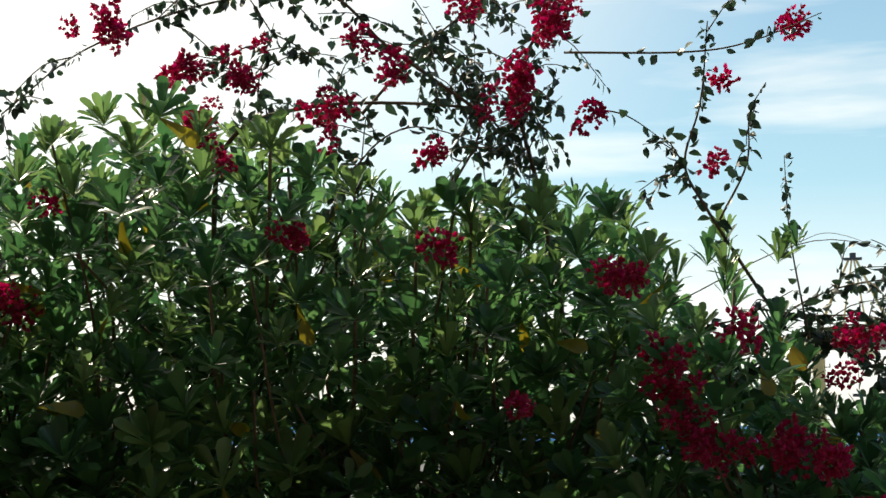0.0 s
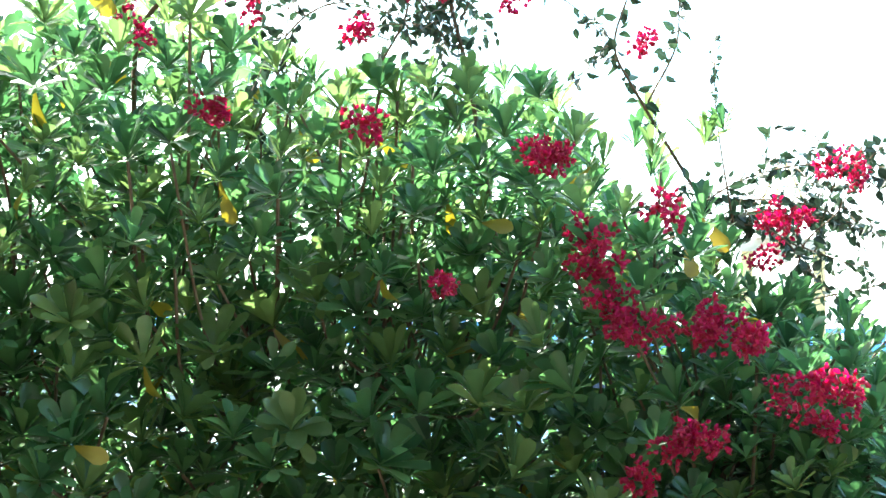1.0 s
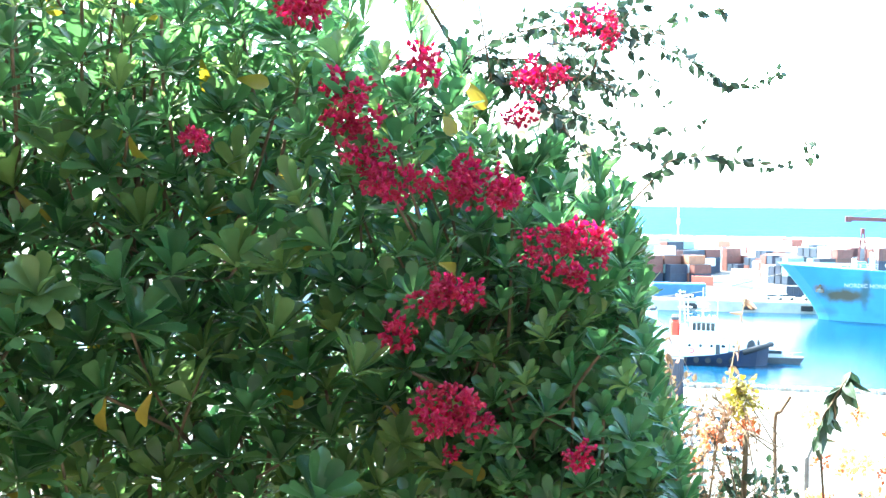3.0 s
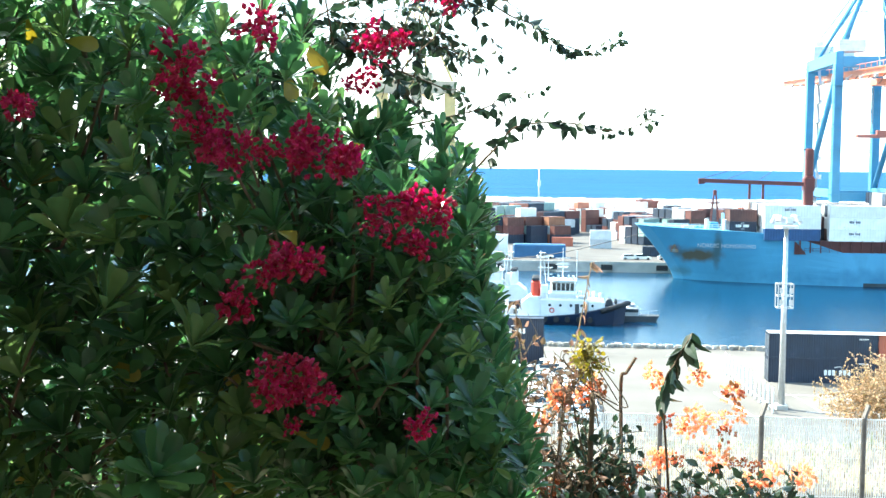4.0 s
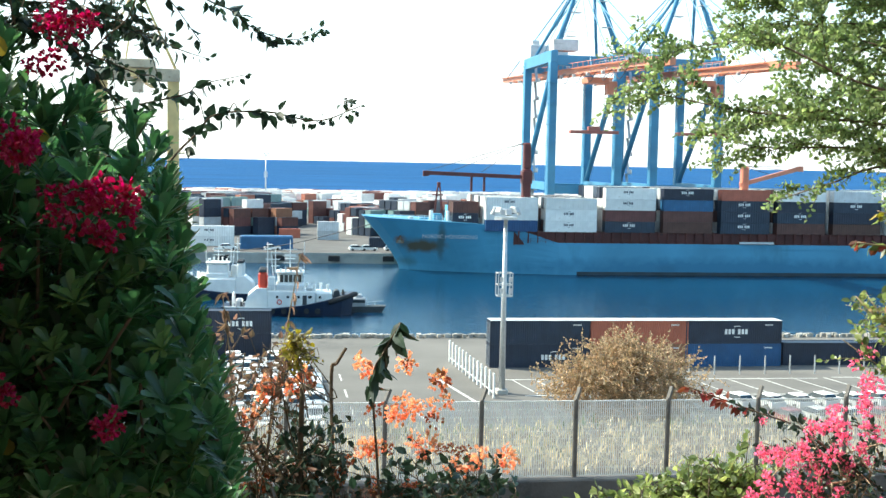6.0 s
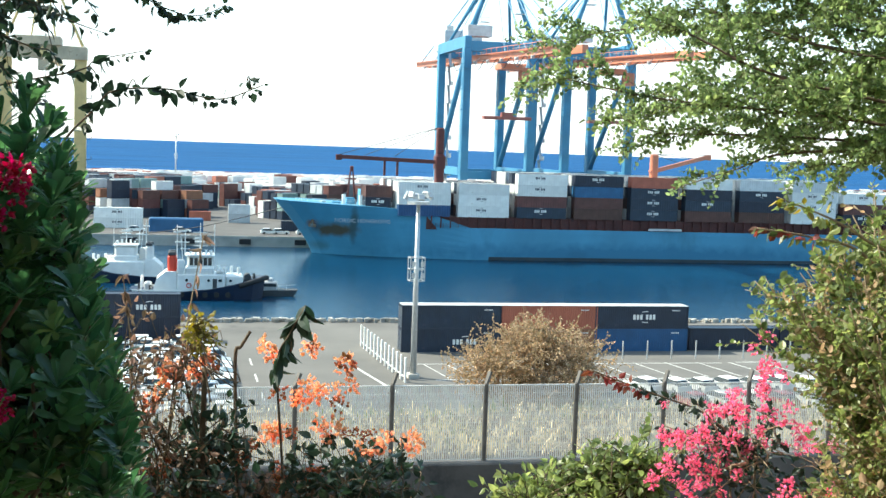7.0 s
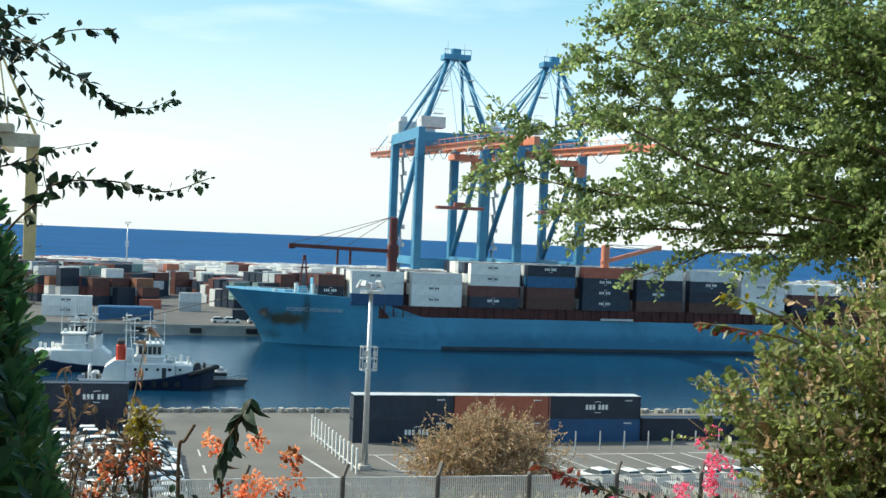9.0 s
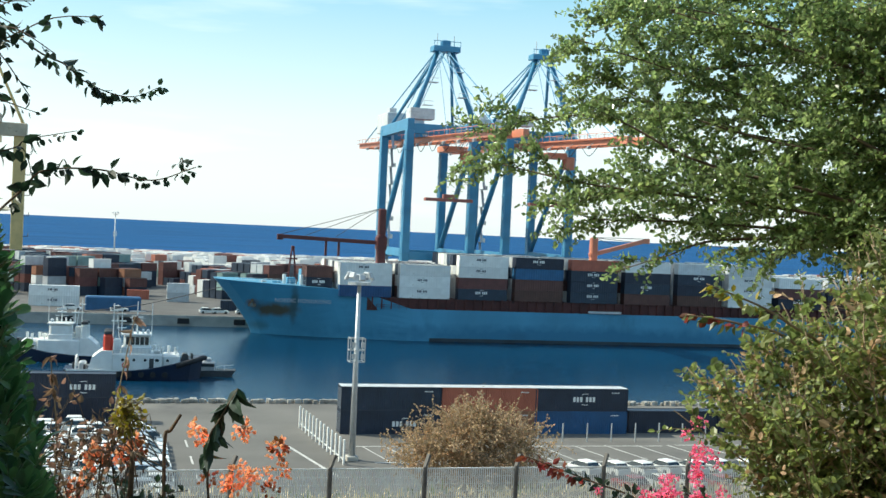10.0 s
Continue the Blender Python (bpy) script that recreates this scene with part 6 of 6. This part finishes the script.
    tagged(part("crown", lv.done("crown", TREE_LEAF, None), t), kind="stuff")


tree()


def side_bush():
    """A sprawling bush of arching shoots, green above, faded and twiggy below."""
    rnd = random.Random(92)
    b = thing("bush", "sprawling olive green bush with pale woody arching shoots", "bush")
    tw, lv, old = Mesh(), Mesh(), Mesh()
    wood = Mesh()
    for k in range(250):
        root = Vector((2.45 + rnd.uniform(-.3, .5), 2.95 + rnd.uniform(-.2, .35), 25.25))
        u = rnd.random()
        tip = Vector((1.72 + 0.95 * u + rnd.uniform(-.05, .05), 2.98 + rnd.uniform(-.28, .3), 26.38 + 0.72 * u ** 0.62 + rnd.gauss(0, 0.035)))
        if k % 2:
            tip = Vector((1.80 + rnd.random() * 0.9, 2.9 + rnd.uniform(-.2, .3), rnd.uniform(25.75, 26.55)))
        mid = root.lerp(tip, 0.55) + Vector((rnd.uniform(0, .12), rnd.uniform(-.1, .1), 0.10))
        line = spline([root, mid, tip], 7)
        wood.tube(line, 0.0055, 0.0016, n=5)
        for i in range(4, len(line) - 1):
            for _j in range(4):
                d = (line[i + 1] - line[i]).normalized() + rand_dir(rnd) * 0.95 + Vector((-0.15, 0, 0.2))
                faded = rnd.random() < (0.42 if line[i].z < 26.2 else 0.16)
                leafy_twig(tw, old if faded else lv, rnd, line[i], d, rnd.uniform(0.05, 0.14), 0.0092 if not faded else 0.018, rnd.choice((0.016, 0.020, 0.020, 0.028)), 0.45, 0.7, 0.0018)
    tagged(part("shoot_tangle", wood.done("shoot_tangle", TWIG, True), b, "pale woody shoots"), kind="stuff")
    tagged(part("twig_tangle", tw.done("twig_tangle", TWIG, None), b), kind="stuff")
    tagged(part("leaves", lv.done("leaves", BUSH_LEAF, None), b), kind="stuff")
    tagged(part("faded_leaves", old.done("faded_leaves", DRY_BUSH, None), b, "faded brown leaves"), kind="stuff")
    # two long canes that arch out over the top, with larger leaves
    for pts, mat in (([(2.3, 3.0, 26.3), (2.08, 3.0, 26.61), (1.94, 3.0, 26.70), (1.84, 3.0, 26.75), (1.69, 3.0, 26.80)], LEAF_OLD), ([(2.1, 3.0, 26.5), (1.94, 3.0, 26.66), (1.79, 3.0, 26.70), (1.64, 3.0, 26.72)], RED_TIP)):
        line = spline(pts, 7)
        c = part("cane", Mesh().tube(line, 0.006, 0.002, n=5).done("cane", TWIG, True), b)
        green, tip = Mesh(), Mesh()
        vine_leaves(green, rnd, line[3:], 0.011, 0.034)
        vine_leaves(tip, rnd, line[-9:], 0.010, 0.026)
        part("leaves", green.done("leaves", BUSH_LEAF, None), c)
        part("tip_leaves", tip.done("tip_leaves", mat, None), c, "coloured tip leaves")


side_bush()
t3, r3 = twiggy("bougainvillea", "bright pink bougainvillea bush with sparse leaves", "flowering vine",
                [(1.95, 3.7, 25.95, 0.22, 0.2, 0.16), (2.3, 3.5, 25.85, 0.3, 0.2, 0.16)], 120, VINE_LEAF, 0.032, 9, 0.22, 93, lean=(-0.2, 0, 0.2), wood=TWIG, trunk=(2.2, 3.6, 25.0))
for x, y, z, wide, tall, n in ((1.75, 3.65, 26.05, 0.05, 0.05, 9), (1.93, 3.63, 26.06, 0.12, 0.06, 26), (1.86, 3.66, 25.96, 0.10, 0.05, 18), (1.78, 3.65, 25.88, 0.08, 0.05, 14), (2.0, 3.6, 26.31, 0.02, 0.03, 3), (1.99, 3.6, 26.22, 0.03, 0.04, 5),
                               (2.02, 3.58, 26.14, 0.05, 0.04, 7), (2.14, 3.52, 26.02, 0.09, 0.05, 12), (2.34, 3.3, 25.86, 0.16, 0.06, 20), (2.12, 3.4, 25.84, 0.12, 0.05, 16), (1.9, 3.6, 25.78, 0.14, 0.04, 16), (2.25, 3.0, 25.95, 0.2, 0.06, 14), (1.95, 3.2, 25.92, 0.12, 0.06, 12)):
    for k in range(n):
        bunch(t3, PINK_BUNCH, Vector((x + r3.gauss(0, 0.6) * wide, y + r3.gauss(0, 0.06), z + r3.gauss(0, 0.8) * tall)), r3.uniform(0.4, 0.8), r3, "bright pink papery bracts")
t4, r4 = twiggy("bougainvillea", "sparse orange bougainvillea with dark leafy shoots", "flowering vine",
                [(0.30, 4.6, 25.75, 0.25, 0.2, 0.22), (0.75, 4.6, 25.62, 0.35, 0.2, 0.20), (1.05, 4.6, 25.6, 0.2, 0.2, 0.15), (0.45, 4.5, 25.45, 0.55, 0.2, 0.12), (0.15, 4.5, 25.6, 0.3, 0.2, 0.2)], 230, VINE_LEAF, 0.048, 8, 0.28, 94, lean=(0, 0, 0.5), trunk=(0.6, 4.7, 24.7))
for x, y, z, wide, tall, n in ((0.28, 4.65, 26.06, 0.07, 0.035, 9), (0.20, 4.65, 26.03, 0.04, 0.03, 4), (0.55, 4.65, 26.12, 0.02, 0.03, 3), (0.72, 4.65, 26.13, 0.03, 0.01, 2), (0.84, 4.65, 26.05, 0.035, 0.02, 4), (0.84, 4.65, 25.97, 0.05, 0.02, 4),
                               (0.72, 4.65, 25.96, 0.06, 0.035, 8), (0.61, 4.65, 25.96, 0.04, 0.02, 4), (0.58, 4.65, 25.80, 0.06, 0.03, 6), (0.75, 4.65, 25.82, 0.07, 0.03, 7), (0.95, 4.65, 25.74, 0.06, 0.02, 5), (1.10, 4.65, 25.77, 0.05, 0.04, 5), (0.12, 4.65, 25.93, 0.02, 0.02, 2)):
    for k in range(max(2, int(n * 0.7))):
        bunch(t4, FADED_BUNCH if r4.random() < 0.2 else ORANGE_BUNCH, Vector((x + r4.gauss(0, 0.6) * wide, y + r4.gauss(0, 0.03), z + r4.gauss(0, 0.6) * tall)), r4.uniform(0.7, 1.35), r4, "orange papery bracts")
for x, z, n in ((0.42, 25.73, 5), (0.67, 25.64, 8), (0.2, 25.7, 5), (0.85, 25.8, 3), (0.5, 25.6, 4)):
    for k in range(n):
        bunch(t4, FADED_BUNCH, Vector((x + r4.gauss(0, 0.05), 4.62, z + r4.gauss(0, 0.025))), r4.uniform(0.6, 1.0), r4, "withered brown orange bracts")


def shoots():
    rnd = random.Random(8)
    s = thing("leafy_shoot", "upright dark shoot with drooping broad leaves", "shoot")
    line = spline([(0.62, 4.6, 25.0), (0.60, 4.57, 25.64), (0.57, 4.56, 26.07), (0.61, 4.56, 26.19), (0.67, 4.56, 26.30)], 6)
    part("stem", Mesh().tube(line, 0.006, 0.003, n=5).done("stem", BARK), s)
    lv = Mesh()
    for k in range(30):
        p = line[rnd.randrange(11, len(line))]
        d = (rand_dir(rnd) * 0.7 + Vector((0, 0, -0.8))).normalized()
        leaf_into(lv, p, d, rand_dir(rnd), rnd.uniform(0.06, 0.115), rnd.uniform(0.035, 0.055), 0.3, 0.1, 0.2)
    part("leaves", lv.done("leaves", VINE_LEAF, None), s)
    b = thing("bare_stick", "bare dark cut branch", "branch")
    part("stem", Mesh().tube(spline([(0.47, 4.79, 24.9), (0.44, 4.78, 25.72), (0.43, 4.78, 26.07), (0.45, 4.78, 26.11), (0.485, 4.78, 26.17)], 5), 0.009, 0.006, n=6).done("stem", BARK), b)
    for pts in (((0.1, 4.7, 24.9), (0.2, 4.62, 25.9), (0.25, 4.6, 26.25), (0.30, 4.58, 26.55)), ((0.0, 4.7, 25.0), (0.05, 4.62, 26.0), (0.02, 4.6, 26.4))):
        d = thing("dry_twig", "pale dry twig with curled brown leaves", "branch")
        ln = spline(pts, 6)
        part("stem", Mesh().tube(ln, 0.0045, 0.002, n=5).done("stem", TWIG), d)
        lv = Mesh()
        for k in range(16):
            leaf_into(lv, ln[rnd.randrange(10, len(ln))], (rand_dir(rnd) + Vector((0, 0, -1.0))).normalized(), rand_dir(rnd), rnd.uniform(0.035, 0.06), 0.018, 0.6, 0.1, 0.4)
        part("leaves", lv.done("leaves", DRY_LEAF, None), d)


shoots()
twiggy("dry_shrub", "half-dead grey-brown shrub with thin tangled twigs", "shrub",
       [(0.05, 4.6, 26.08, 0.20, 0.2, 0.20), (0.10, 4.6, 25.75, 0.32, 0.2, 0.22), (0.22, 4.6, 26.12, 0.12, 0.1, 0.14), (0.45, 4.6, 25.58, 0.4, 0.2, 0.10)], 210, DRY_LEAF, 0.030, 5, 0.24, 95, lean=(0, 0, 0.3), wood=BARK, trunk=(0.12, 4.65, 25.4), root=(0.15, 4.7, 24.8), twig_r=0.0018)
twiggy("small_shrub", "small yellow-green leafy shrub", "shrub", [(0.31, 4.5, 26.21, 0.06, 0.08, 0.05), (0.28, 4.5, 26.25, 0.03, 0.05, 0.05)], 34, LEAF_OLD, 0.022, 7, 0.10, 96, lean=(0, 0, 0.3), trunk=(0.31, 4.52, 26.08), root=(0.36, 4.6, 24.8), twig_r=0.0012)
twiggy("small_shrub", "bright green leafy shrub before the fence", "shrub", [(1.52, 4.3, 25.62, 0.16, 0.2, 0.10), (1.72, 4.25, 25.70, 0.16, 0.2, 0.10), (1.86, 4.25, 25.72, 0.10, 0.15, 0.15)], 300, BUSH_LEAF, 0.038, 10, 0.2, 97, lean=(0, 0, 0.6), trunk=(1.5, 4.4, 24.6))


def red_tipped_shoot():
    rnd = random.Random(98)
    line = spline([(2.15, 3.55, 25.85), (1.95, 3.66, 26.0), (1.85, 3.71, 26.08), (1.73, 3.77, 26.12), (1.61, 3.82, 26.16), (1.52, 3.86, 26.19)], 6)
    c = part("cane", Mesh().tube(line, 0.004, 0.002, n=5).done("cane", BARK, True), t3)
    lv, tip = Mesh(), Mesh()
    vine_leaves(lv, rnd, line[:22], 0.006, 0.030)
    vine_leaves(tip, rnd, line[20:], 0.005, 0.030)
    tagged(part("leaves", lv.done("leaves", VINE_LEAF, None), c), kind="stuff")
    tagged(part("tip_leaves", tip.done("tip_leaves", RED_TIP, None), c, "reddish young tip leaves"), kind="stuff")


red_tipped_shoot()
twiggy("dry_bush", "round dry brown thorn bush behind the fence", "bush", [(15.5, 50, 18.0, 2.9, 2.0, 1.4), (14.0, 50, 17.4, 2.2, 1.6, 1.1), (17.6, 50, 17.6, 2.0, 1.6, 1.2), (15.8, 50, 18.6, 1.4, 1.2, 1.1), (16, 49.5, 16.6, 3.0, 2.0, 1.2)],
       1500, DRY_BUSH, 0.11, 14, 1.2, 99, lean=(0, 0, 0.4), wood=TWIG, trunk=(15.8, 50, 13.0), twig_r=0.012)


def slope_grass():
    rnd = random.Random(12)
    for name, mat, label, n in (("dry_grass", STRAW, "dry straw-coloured grass on the bank", 9000), ("weeds", WEED, "green weeds on the bank", 2500)):
        m = Mesh()
        for k in range(n):
            x = rnd.uniform(-12, 34)
            y = 31.6 + abs(rnd.gauss(0, 4.5))
            if mat is WEED and noise.noise((x * 0.25, y * 0.25, 1)) < 0.05:
                continue
            z = hill_z(x, y)
            h = rnd.uniform(0.15, 0.55)
            d = Vector((rnd.uniform(-.4, .4), rnd.uniform(-.4, .4), 1))
            leaf_into(m, Vector((x, y, z - 0.02)), d, rand_dir(rnd), h, 0.05, 0.2, 0.0, 0.4)
        thing(name, label, "grass", kind="stuff", me=m.done(name, mat, None))


slope_grass()
